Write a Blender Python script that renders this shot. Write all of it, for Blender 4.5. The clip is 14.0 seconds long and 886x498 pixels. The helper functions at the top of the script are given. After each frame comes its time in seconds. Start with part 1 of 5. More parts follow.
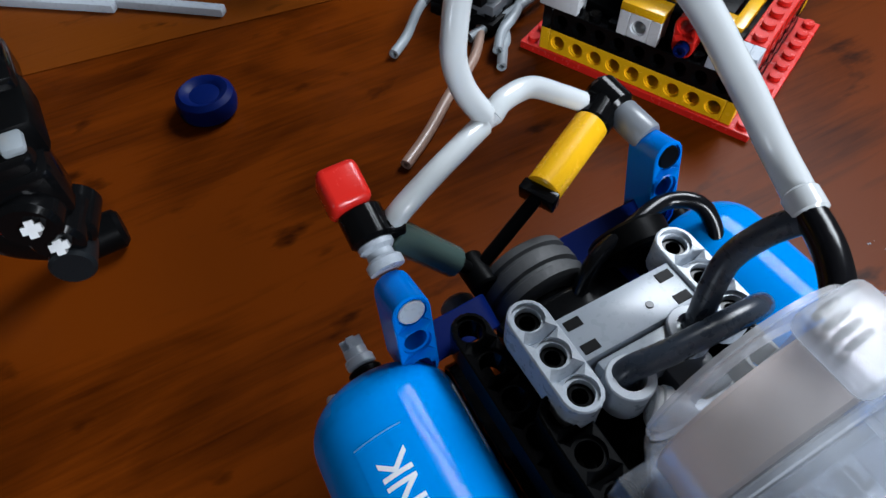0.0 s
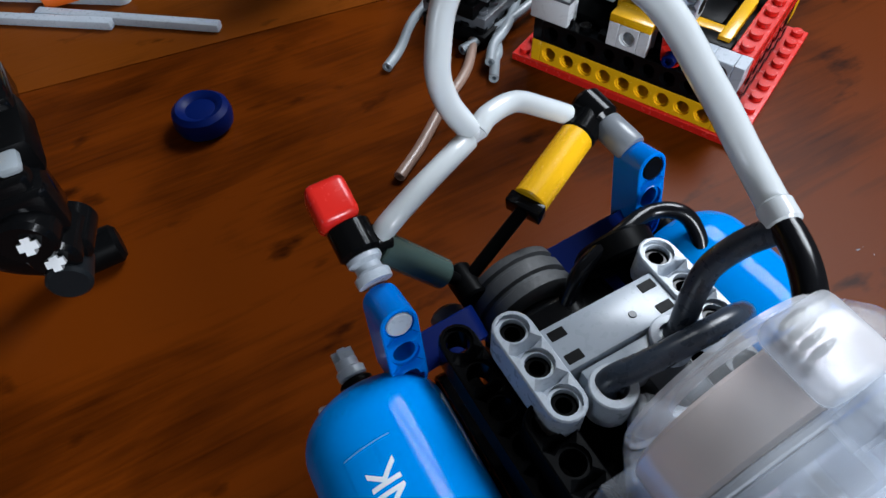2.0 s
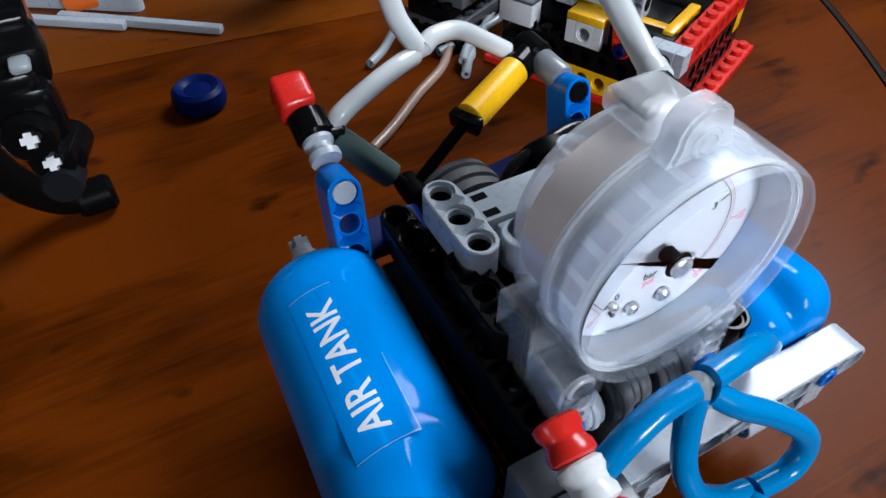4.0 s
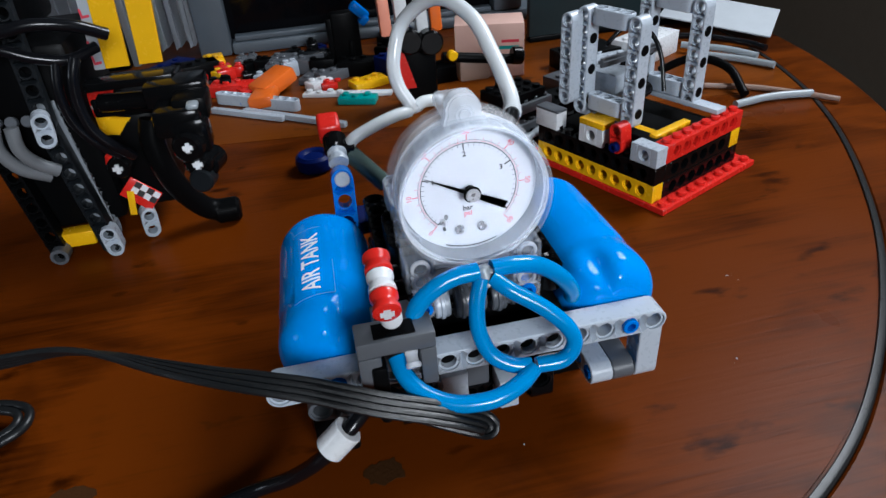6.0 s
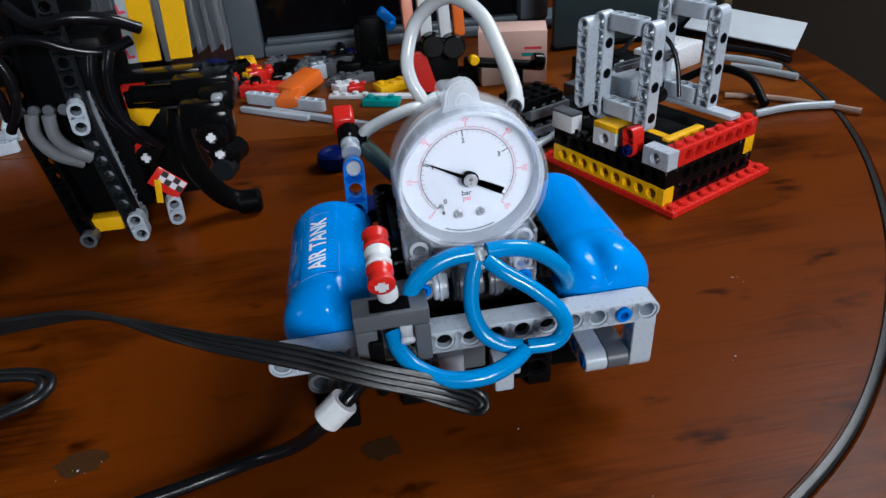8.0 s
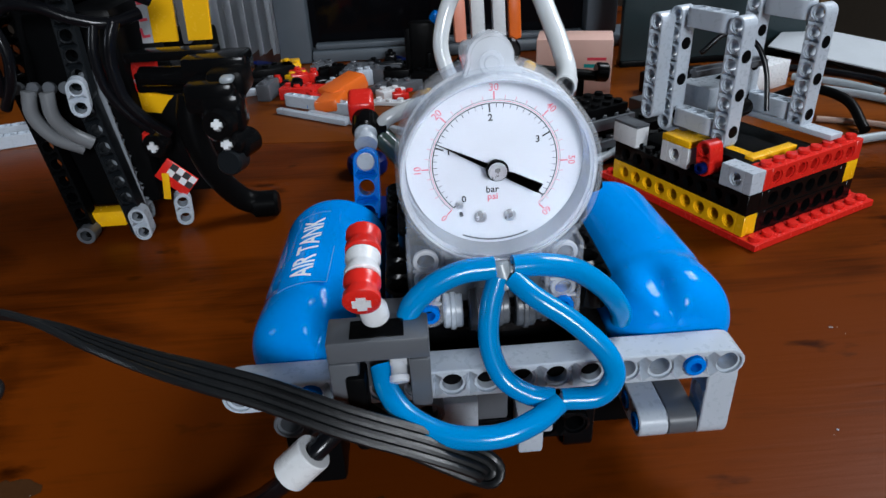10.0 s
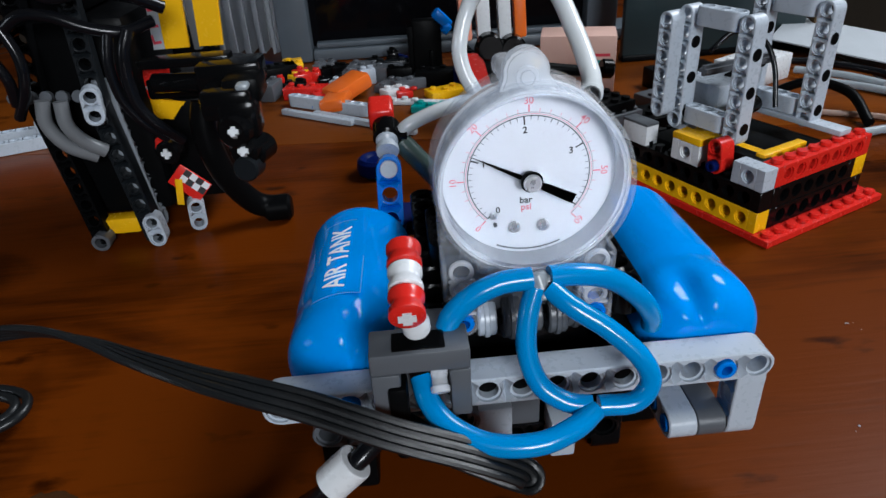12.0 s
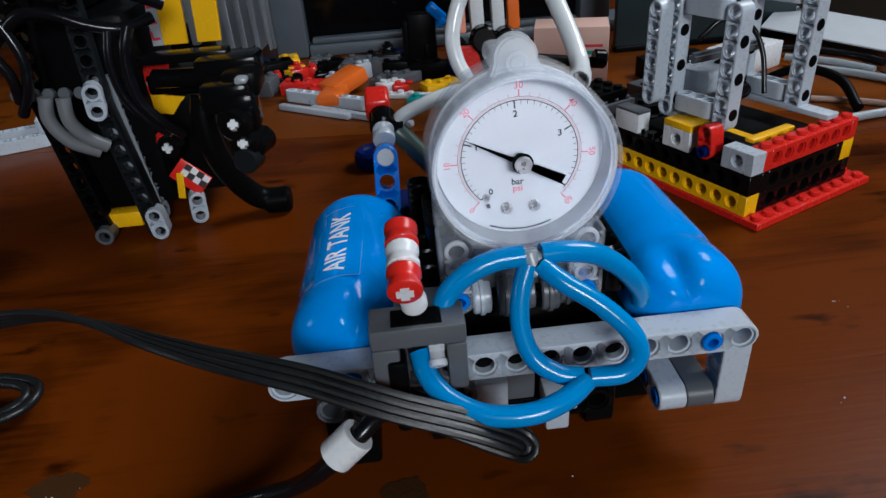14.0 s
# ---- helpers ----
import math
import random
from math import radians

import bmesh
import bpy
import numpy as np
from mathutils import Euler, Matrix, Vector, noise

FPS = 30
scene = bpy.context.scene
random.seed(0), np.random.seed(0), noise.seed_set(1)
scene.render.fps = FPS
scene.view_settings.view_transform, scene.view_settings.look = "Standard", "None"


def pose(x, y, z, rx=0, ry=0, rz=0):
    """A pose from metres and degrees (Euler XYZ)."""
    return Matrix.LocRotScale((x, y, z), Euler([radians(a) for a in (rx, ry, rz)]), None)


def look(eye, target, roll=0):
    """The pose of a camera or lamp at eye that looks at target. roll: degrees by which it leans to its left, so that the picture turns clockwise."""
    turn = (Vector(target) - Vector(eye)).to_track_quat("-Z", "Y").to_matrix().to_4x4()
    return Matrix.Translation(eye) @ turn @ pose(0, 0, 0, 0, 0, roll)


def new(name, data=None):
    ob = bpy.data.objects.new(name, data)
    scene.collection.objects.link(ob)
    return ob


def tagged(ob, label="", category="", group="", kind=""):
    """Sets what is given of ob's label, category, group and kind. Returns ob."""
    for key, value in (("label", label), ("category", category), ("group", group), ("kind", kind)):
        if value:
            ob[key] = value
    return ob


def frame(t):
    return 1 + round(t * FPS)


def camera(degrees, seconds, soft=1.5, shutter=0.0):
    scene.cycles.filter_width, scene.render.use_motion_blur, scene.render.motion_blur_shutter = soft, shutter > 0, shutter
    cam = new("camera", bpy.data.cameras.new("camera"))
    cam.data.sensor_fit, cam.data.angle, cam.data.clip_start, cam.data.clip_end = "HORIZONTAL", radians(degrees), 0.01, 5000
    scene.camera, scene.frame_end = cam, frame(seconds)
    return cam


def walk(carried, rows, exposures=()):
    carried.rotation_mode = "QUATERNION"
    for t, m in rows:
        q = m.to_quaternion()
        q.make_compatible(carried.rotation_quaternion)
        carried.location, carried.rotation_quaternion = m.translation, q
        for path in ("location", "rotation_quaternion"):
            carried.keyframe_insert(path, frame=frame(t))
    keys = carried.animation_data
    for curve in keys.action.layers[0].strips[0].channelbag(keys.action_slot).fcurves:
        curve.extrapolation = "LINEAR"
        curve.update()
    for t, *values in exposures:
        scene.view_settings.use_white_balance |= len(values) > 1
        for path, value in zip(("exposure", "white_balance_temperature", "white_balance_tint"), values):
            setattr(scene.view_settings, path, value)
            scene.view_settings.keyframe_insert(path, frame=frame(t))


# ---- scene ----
cam = camera(67.32, 14.0, soft=1.5)
ROWS = [
    (0.0, -0.05219, 0.01707, 0.1732, 35.946, 0.639, -29.224),
    (0.5, -0.05108, 0.01822, 0.17692, 36.53, 1.247, -29.102),
    (1.0, -0.0523, 0.01456, 0.17576, 36.362, 0.932, -29.913),
    (1.5, -0.05361, 0.01618, 0.17771, 36.856, 1.279, -29.279),
    (2.0, -0.04988, 0.01499, 0.17574, 36.602, 1.187, -29.634),
    (2.5, -0.0553, 0.01773, 0.17588, 36.2, 1.165, -29.967),
    (3.0, -0.05498, 0.01447, 0.17306, 36.101, 1.322, -29.967),
    (3.5, -0.05968, -0.00188, 0.16929, 38.535, 1.572, -29.915),
    (3.7, -0.0592, -0.0103, 0.1688, 41.3, 1.1, -28.9),
    (4.0, -0.05914, -0.0298, 0.16315, 43.254, 0.376, -28.214),
    (4.2, -0.05519, -0.04604, 0.16788, 44.579, 1.926, -25.03),
    (6.3, -0.0337, -0.14132, 0.17465, 56.884, 3.205, -12.503),
    (6.5, -0.03432, -0.13957, 0.175, 56.848, 2.997, -12.131),
    (7.0, -0.03001, -0.14511, 0.17049, 56.463, 3.257, -10.648),
    (7.5, -0.02865, -0.15605, 0.17117, 57.25, 4.347, -9.947),
    (8.0, -0.02767, -0.15189, 0.17079, 57.76, 3.203, -9.865),
    (8.2, -0.02559, -0.15172, 0.17361, 57.987, 3.218, -10.173),
    (10.3, -0.01388, -0.11403, 0.14064, 60.662, 2.329, -3.604),
    (10.5, -0.01494, -0.11395, 0.14222, 60.61, 2.39, -3.818),
    (11.0, -0.01837, -0.11774, 0.14787, 60.649, 2.467, -3.869),
    (11.5, -0.0224, -0.11683, 0.14728, 60.195, 2.778, -4.448),
    (12.0, -0.0229, -0.11526, 0.14756, 59.834, 3.016, -4.883),
    (12.5, -0.02032, -0.11767, 0.1479, 60.059, 2.931, -5.022),
    (13.0, -0.02065, -0.12074, 0.14705, 59.815, 3.206, -5.282),
    (13.5, -0.02236, -0.12224, 0.14506, 59.473, 3.328, -5.322),
    (14.0, -0.02278, -0.12239, 0.14762, 59.44, 3.771, -5.426),
]

EXPOSURES = [(0.0, 0.3, 6200, 10), (4.2, 0.28, 6200, 10), (6.5, 0.16, 6200, 10), (12.5, 0.0, 6300, 10), (13.0, -0.38, 6300, 10), (13.5, -0.28, 6300, 10), (14.0, -0.22, 6300, 10)]
walk(cam, [(t, pose(x, y, z, rx, ry, rz)) for t, x, y, z, rx, ry, rz in ROWS], EXPOSURES)

# ---- light: daylight through two unseen windows, and one added lamp at the left ----
world = bpy.data.worlds.new("world")
scene.world = world
world.use_nodes = True
wn = world.node_tree
sky = wn.nodes.new("ShaderNodeTexSky")
sky.sky_type, sky.sun_disc = "NISHITA", False
sky.sun_elevation, sky.sun_rotation = radians(40), radians(200)
wn.links.new(sky.outputs["Color"], wn.nodes["Background"].inputs["Color"])
wn.nodes["Background"].inputs["Strength"].default_value = 0.06


def window_lamp(name, eye, target, sx, sy, watts, colour):
    lamp = bpy.data.lights.new(name, "AREA")
    lamp.shape, lamp.size, lamp.size_y, lamp.energy, lamp.color = "RECTANGLE", sx, sy, watts, colour
    ob = new(name, lamp)
    ob.matrix_world = look(eye, target)
    return ob


window_lamp("window_light_right", (0.84, 0.38, 1.02), (0.10, 0.10, 0.0), 0.6, 0.5, 17.5, (0.92, 0.96, 1.0))
window_lamp("window_light_front", (0.25, -1.45, 0.64), (0.03, 0.02, 0.06), 0.45, 0.45, 21, (0.92, 0.96, 1.0))
# added to light the left tank's side; no window is known there
window_lamp("added_light_left", (-1.45, -0.4, 0.40), (0.0, 0.0, 0.08), 0.34, 0.3, 1.6, (0.84, 0.92, 1.0))

# ---- materials ----


def mat(name, colour, rough=0.35, metal=0.0, spec=0.5, bump=0.0, bump_scale=900, vary=0.06, vary_scale=60, **more):
    m = bpy.data.materials.new(name)
    m.use_nodes = True
    nt = m.node_tree
    b = nt.nodes["Principled BSDF"]
    b.inputs["Roughness"].default_value, b.inputs["Metallic"].default_value = rough, metal
    b.inputs["Specular IOR Level"].default_value = spec
    for key, value in more.items():
        b.inputs[key.replace("_", " ")].default_value = value
    tc = nt.nodes.new("ShaderNodeTexCoord")
    nz = nt.nodes.new("ShaderNodeTexNoise")
    nz.inputs["Scale"].default_value, nz.inputs["Detail"].default_value = vary_scale, 5
    nt.links.new(tc.outputs["Object"], nz.inputs["Vector"])
    mix = nt.nodes.new("ShaderNodeMix")
    mix.data_type = "RGBA"
    lo = [max(0.0, c * (1 - 2 * vary)) for c in colour]
    hi = [min(1.0, c * (1 + vary)) for c in colour]
    mix.inputs["A"].default_value, mix.inputs["B"].default_value = (*lo, 1), (*hi, 1)
    nt.links.new(nz.outputs["Fac"], mix.inputs["Factor"])
    nt.links.new(mix.outputs["Result"], b.inputs["Base Color"])
    rr = nt.nodes.new("ShaderNodeMapRange")
    n2 = nt.nodes.new("ShaderNodeTexNoise")
    n2.inputs["Scale"].default_value, n2.inputs["Detail"].default_value = vary_scale * 9, 4
    nt.links.new(tc.outputs["Object"], n2.inputs["Vector"])
    nt.links.new(n2.outputs["Fac"], rr.inputs["Value"])
    rr.inputs["To Min"].default_value, rr.inputs["To Max"].default_value = rough * 0.75, min(1, rough * 1.3)
    nt.links.new(rr.outputs["Result"], b.inputs["Roughness"])
    if bump:
        bp = nt.nodes.new("ShaderNodeBump")
        n3 = nt.nodes.new("ShaderNodeTexNoise")
        n3.inputs["Scale"].default_value, n3.inputs["Detail"].default_value = bump_scale, 6
        nt.links.new(tc.outputs["Object"], n3.inputs["Vector"])
        nt.links.new(n3.outputs["Fac"], bp.inputs["Height"])
        bp.inputs["Strength"].default_value, bp.inputs["Distance"].default_value = bump, 0.0004
        nt.links.new(bp.outputs["Normal"], b.inputs["Normal"])
    return m


def wood(name, dark, light, knots=True):
    """Varnished wood: broad streaks along x, fine pores, stains and knots."""
    m = bpy.data.materials.new(name)
    m.use_nodes = True
    nt = m.node_tree
    N, Lk = nt.nodes.new, nt.links.new
    b = nt.nodes["Principled BSDF"]
    tc = N("ShaderNodeTexCoord")
    mp = N("ShaderNodeMapping")
    mp.inputs["Scale"].default_value = (6, 15, 15)
    mp.inputs["Rotation"].default_value = (0, 0, radians(5))
    Lk(tc.outputs["Object"], mp.inputs["Vector"])
    n1 = N("ShaderNodeTexNoise")
    n1.inputs["Scale"].default_value, n1.inputs["Detail"].default_value, n1.inputs["Distortion"].default_value = 1.6, 7, 1.2
    Lk(mp.outputs["Vector"], n1.inputs["Vector"])
    mp2 = N("ShaderNodeMapping")
    mp2.inputs["Scale"].default_value = (14, 240, 100)
    mp2.inputs["Rotation"].default_value = (0, 0, radians(5))
    Lk(tc.outputs["Object"], mp2.inputs["Vector"])
    n2 = N("ShaderNodeTexNoise")
    n2.inputs["Scale"].default_value, n2.inputs["Detail"].default_value, n2.inputs["Distortion"].default_value = 2.0, 6, 0.5
    Lk(mp2.outputs["Vector"], n2.inputs["Vector"])
    n4 = N("ShaderNodeTexNoise")
    n4.inputs["Scale"].default_value, n4.inputs["Detail"].default_value = 13.0, 5
    Lk(tc.outputs["Object"], n4.inputs["Vector"])
    add = N("ShaderNodeMath")
    add.operation = "MULTIPLY_ADD"
    Lk(n2.outputs["Fac"], add.inputs[0])
    add.inputs[1].default_value = 0.35
    Lk(n1.outputs["Fac"], add.inputs[2])
    add2 = N("ShaderNodeMath")
    add2.operation = "MULTIPLY_ADD"
    Lk(n4.outputs["Fac"], add2.inputs[0])
    add2.inputs[1].default_value = 0.5
    Lk(add.outputs[0], add2.inputs[2])
    ramp = N("ShaderNodeValToRGB")
    ramp.color_ramp.elements[0].position, ramp.color_ramp.elements[0].color = 0.58, (*dark, 1)
    ramp.color_ramp.elements[1].position, ramp.color_ramp.elements[1].color = 1.0, (*light, 1)
    Lk(add2.outputs[0], ramp.inputs["Fac"])
    last = ramp.outputs["Color"]
    if knots:
        mpk = N("ShaderNodeMapping")
        mpk.inputs["Scale"].default_value = (14, 30, 20)
        Lk(tc.outputs["Object"], mpk.inputs["Vector"])
        nk = N("ShaderNodeTexNoise")
        nk.inputs["Scale"].default_value, nk.inputs["Detail"].default_value = 2.6, 4
        Lk(mpk.outputs["Vector"], nk.inputs["Vector"])
        rk = N("ShaderNodeMapRange")
        rk.inputs["From Min"].default_value, rk.inputs["From Max"].default_value = 0.64, 0.74
        rk.inputs["To Min"].default_value, rk.inputs["To Max"].default_value = 0.0, 0.75
        Lk(nk.outputs["Fac"], rk.inputs["Value"])
        mk = N("ShaderNodeMix")
        mk.data_type = "RGBA"
        mk.inputs["B"].default_value = (dark[0] * 0.45, dark[1] * 0.4, dark[2] * 0.4, 1)
        Lk(rk.outputs["Result"], mk.inputs["Factor"])
        Lk(last, mk.inputs["A"])
        last = mk.outputs["Result"]
    Lk(last, b.inputs["Base Color"])
    rr = N("ShaderNodeMapRange")
    rr.inputs["To Min"].default_value, rr.inputs["To Max"].default_value = 0.2, 0.42
    Lk(n4.outputs["Fac"], rr.inputs["Value"])
    Lk(rr.outputs["Result"], b.inputs["Roughness"])
    b.inputs["Specular IOR Level"].default_value = 0.045
    bp = N("ShaderNodeBump")
    bp.inputs["Strength"].default_value, bp.inputs["Distance"].default_value = 0.25, 0.0003
    Lk(n2.outputs["Fac"], bp.inputs["Height"])
    Lk(bp.outputs["Normal"], b.inputs["Normal"])
    return m


M = {
    "wood": wood("table_wood", (0.003, 0.0003, 0.0), (0.106, 0.0205, 0.001)),
    "wood_far": wood("table_wood_light", (0.014, 0.0022, 0.0002), (0.14, 0.034, 0.003)),
    "groove": mat("groove_dark", (0.012, 0.013, 0.014), 0.3, spec=0.2),
    "blue": mat("blue_plastic", (0.0, 0.235, 0.72), 0.1, vary=0.04, spec=0.11),
    "blue_tech": mat("blue_technic_plastic", (0.0, 0.165, 0.64), 0.2, spec=0.25),
    "darkblue": mat("dark_blue_plastic", (0.001, 0.008, 0.08), 0.4, spec=0.1),
    "hose_blue": mat("blue_silicone_hose", (0.0, 0.215, 0.54), 0.16, spec=0.35),
    "hose_white": mat("milky_silicone_hose", (0.68, 0.72, 0.74), 0.15, Transmission_Weight=0.1),
    "hose_grey": mat("grey_silicone_hose", (0.3, 0.34, 0.37), 0.3, Transmission_Weight=0.15),
    "hose_dark": mat("dark_slate_hose", (0.028, 0.038, 0.055), 0.28),
    "hose_black": mat("black_hose", (0.004, 0.0045, 0.006), 0.2, spec=0.3),
    "hose_pinkish": mat("clear_brown_hose", (0.36, 0.24, 0.19), 0.3, Transmission_Weight=0.3),
    "grey": mat("light_grey_plastic", (0.42, 0.47, 0.53), 0.28),
    "white": mat("white_plastic", (0.66, 0.68, 0.7), 0.28),
    "dgrey": mat("dark_grey_plastic", (0.085, 0.093, 0.105), 0.32),
    "mgrey": mat("mid_grey_plastic", (0.2, 0.22, 0.245), 0.3),
    "machine": mat("near_black_plastic", (0.008, 0.01, 0.012), 0.3, spec=0.15),
    "tyre": mat("grey_rubber", (0.05, 0.053, 0.056), 0.6, bump=0.3),
    "black": mat("black_plastic", (0.003, 0.0032, 0.0036), 0.14, spec=0.15),
    "blackm": mat("matt_black_plastic", (0.0025, 0.0027, 0.003), 0.35, spec=0.05),
    "yellow": mat("yellow_plastic", (0.84, 0.45, 0.004), 0.25),
    "red": mat("red_plastic", (0.62, 0.018, 0.012), 0.25),
    "orange": mat("orange_plastic", (0.75, 0.14, 0.015), 0.3),
    "pink": mat("salmon_plastic", (0.8, 0.3, 0.2), 0.35),
    "teal": mat("teal_plastic", (0.0, 0.27, 0.26), 0.3),
    "green": mat("smoky_green_tube", (0.1, 0.16, 0.145), 0.15, Transmission_Weight=0.35),
    "print": mat("white_print", (0.75, 0.8, 0.85), 0.4),
    "dial": mat("dial_white", (0.49, 0.52, 0.56), 0.5, vary=0.02),
    "ink": mat("dial_ink_black", (0.012, 0.012, 0.014), 0.5),
    "inkred": mat("dial_ink_red", (0.6, 0.03, 0.06), 0.5),
    "inkpsi": mat("dial_ink_faded_red", (0.6, 0.13, 0.18), 0.5),
    "hose_smoke": mat("smoky_grey_hose", (0.14, 0.15, 0.16), 0.3),
    "check_white": mat("white_sticker", (0.7, 0.73, 0.76), 0.35),
    "steel": mat("screw_steel", (0.62, 0.63, 0.65), 0.28, 0.7),
    "brass": mat("coppery_case", (1.0, 0.78, 0.68), 0.16, 0.2, bump=0.05),
    "ribbon": mat("black_ribbon_cable", (0.007, 0.008, 0.009), 0.34, spec=0.35, bump=0.1),
    "card": mat("pale_pink_cardboard", (0.6, 0.38, 0.32), 0.7, bump=0.1),
    "greyframe": mat("grey_painted_frame", (0.085, 0.105, 0.125), 0.4),
    "screen": mat("dark_screen_glass", (0.003, 0.003, 0.004), 0.12, spec=0.15),
    "tealdark": mat("dark_teal_panel", (0.016, 0.03, 0.034), 0.3),
    "curtain": mat("grey_curtain", (0.6, 0.63, 0.68), 0.9, bump=0.2, bump_scale=1500),
    "paper": mat("white_paper", (0.36, 0.39, 0.42), 0.8),
    "wall": mat("room_wall_paint", (0.1, 0.08, 0.06), 0.9, bump=0.15, bump_scale=400),
    "walldark": mat("dark_brown_wall", (0.03, 0.019, 0.011), 0.8, bump=0.1),
    "olive": mat("olive_brown_strip", (0.09, 0.05, 0.015), 0.7),
    "ceiling": mat("ceiling_paint", (0.3, 0.28, 0.26), 0.9, bump=0.1),
    "floor": mat("floor_tile", (0.12, 0.09, 0.07), 0.5, bump=0.1),
    # reflection on the film label's edge, as a flat pale blue
    "decal_glint": mat("decal_glint", (0.12, 0.36, 0.72), 0.2),
    "dust": mat("dried_glue_stain", (0.045, 0.018, 0.006), 0.7, spec=0.05, bump=0.6, bump_scale=700),
}


def clear(name, colour, rough, ior=1.45):
    m = bpy.data.materials.new(name)
    m.use_nodes = True
    b = m.node_tree.nodes["Principled BSDF"]
    b.inputs["Base Color"].default_value = (*colour, 1)
    b.inputs["Roughness"].default_value, b.inputs["Transmission Weight"].default_value, b.inputs["IOR"].default_value = rough, 1.0, ior
    return m


M["lens"] = clear("gauge_lens", (0.97, 0.98, 1.0), 0.02, 1.15)


def cloudy(name, colour, see_through):
    """Clear plastic with scuffs and inner shine: partly seen through, partly a pale glossy surface."""
    m = mat(name, colour, 0.16, bump=0.35, bump_scale=300, vary=0.03)
    nt = m.node_tree
    out = [n for n in nt.nodes if n.type == "OUTPUT_MATERIAL"][0]
    tr, mx = nt.nodes.new("ShaderNodeBsdfTransparent"), nt.nodes.new("ShaderNodeMixShader")
    tr.inputs["Color"].default_value = (0.95, 0.97, 1.0, 1)
    mx.inputs["Fac"].default_value = see_through
    nt.links.new(nt.nodes["Principled BSDF"].outputs["BSDF"], mx.inputs[1])
    nt.links.new(tr.outputs["BSDF"], mx.inputs[2])
    nt.links.new(mx.outputs["Shader"], out.inputs["Surface"])
    return m


M["frost"] = cloudy("cloudy_clear_plastic", (0.93, 0.95, 0.98), 0.66)
M["case"] = cloudy("clear_case_plastic", (0.92, 0.95, 0.98), 0.85)
M["cup"] = cloudy("milky_clear_plastic", (0.75, 0.78, 0.82), 0.6)
M["film"] = cloudy("clear_edge_plastic", (0.7, 0.73, 0.78), 0.8)
# ---- building blocks, in millimetres ----
MM = 0.001
PLACE = {}


def mv(o, x=(1, 0, 0), z=(0, 0, 1)):
    """Pose whose local x runs along x and local z close to z."""
    x = Vector(x).normalized()
    y = Vector(z).cross(x).normalized()
    z = x.cross(y)
    return Matrix(((x.x, y.x, z.x, o[0]), (x.y, y.y, z.y, o[1]), (x.z, y.z, z.z, o[2]), (0, 0, 0, 1)))


def finish(name, bm, material, angle=38):
    bm.normal_update()
    for f in bm.faces:
        f.smooth = True
    for e in bm.edges:
        e.smooth = len(e.link_faces) == 2 and e.calc_face_angle(0) < radians(angle)
    lo = Vector([min(v.co[k] for v in bm.verts) for k in range(3)])
    hi = Vector([max(v.co[k] for v in bm.verts) for k in range(3)])
    mid = Vector(((lo.x + hi.x) / 2, (lo.y + hi.y) / 2, lo.z))
    for v in bm.verts:
        v.co = (v.co - mid) * MM
    me = bpy.data.meshes.new(name)
    bm.to_mesh(me)
    bm.free()
    me.materials.append(M[material])
    return me, mid * MM


def thing(name, label, category, at=(0, 0, 0), group="", kind=""):
    ob = new(name)
    ob.empty_display_size = 0.01
    ob.location = Vector(at) * MM
    PLACE[ob] = Vector(at) * MM
    return tagged(ob, label, category, group, kind)


def part(name, bm, material, parent, label="", angle=38):
    me, mid = finish(name, bm, material, angle)
    ob = new(name, me)
    ob.parent = parent
    ob.location = mid - PLACE[parent]
    PLACE[ob] = mid
    return tagged(ob, label)


def single(name, bm, material, label="", category="", group="", kind="", angle=38):
    me, mid = finish(name, bm, material, angle)
    ob = new(name, me)
    ob.location = mid
    PLACE[ob] = mid
    return tagged(ob, label, category, group, kind)


def joined(*bms):
    out = bmesh.new()
    for b in bms:
        me = bpy.data.meshes.new("tmp")
        b.to_mesh(me)
        b.free()
        out.from_mesh(me)
        bpy.data.meshes.remove(me)
    return out


def at(bm, m):
    bm.transform(m)
    return bm


def box(x0, x1, y0, y1, z0, z1, bevel=0.35, segs=2):
    bm = bmesh.new()
    bmesh.ops.create_cube(bm, size=1)
    for v in bm.verts:
        v.co = ((x0 + x1) / 2 + v.co.x * (x1 - x0), (y0 + y1) / 2 + v.co.y * (y1 - y0), (z0 + z1) / 2 + v.co.z * (z1 - z0))
    if bevel:
        bmesh.ops.bevel(bm, geom=bm.edges[:], offset=min(bevel, 0.45 * min(x1 - x0, y1 - y0, z1 - z0)), segments=segs, affect="EDGES", profile=0.5)
    return bm


def lathe(profile, segs=32):
    """Turns (radius, z) pairs about local z; closed at both ends where the radius is above zero."""
    bm = bmesh.new()
    rings = []
    for r, z in profile:
        if r < 1e-6:
            rings.append([bm.verts.new((0, 0, z))])
        else:
            rings.append([bm.verts.new((r * math.cos(2 * math.pi * k / segs), r * math.sin(2 * math.pi * k / segs), z)) for k in range(segs)])
    for a, b in zip(rings, rings[1:]):
        for k in range(segs):
            q = [a[k % len(a)], a[(k + 1) % segs % len(a)], b[(k + 1) % segs % len(b)], b[k % len(b)]]
            q = list(dict.fromkeys(q))
            if len(q) > 2:
                bm.faces.new(q)
    for ring, flip in ((rings[0], True), (rings[-1], False)):
        if len(ring) > 2:
            bm.faces.new(ring[::-1] if flip else ring)
    bmesh.ops.recalc_face_normals(bm, faces=bm.faces[:])
    return bm


def disc(r, length, bevel=0.3, segs=24):
    return lathe([(r - bevel, 0), (r, bevel), (r, length - bevel), (r - bevel, length)], segs)


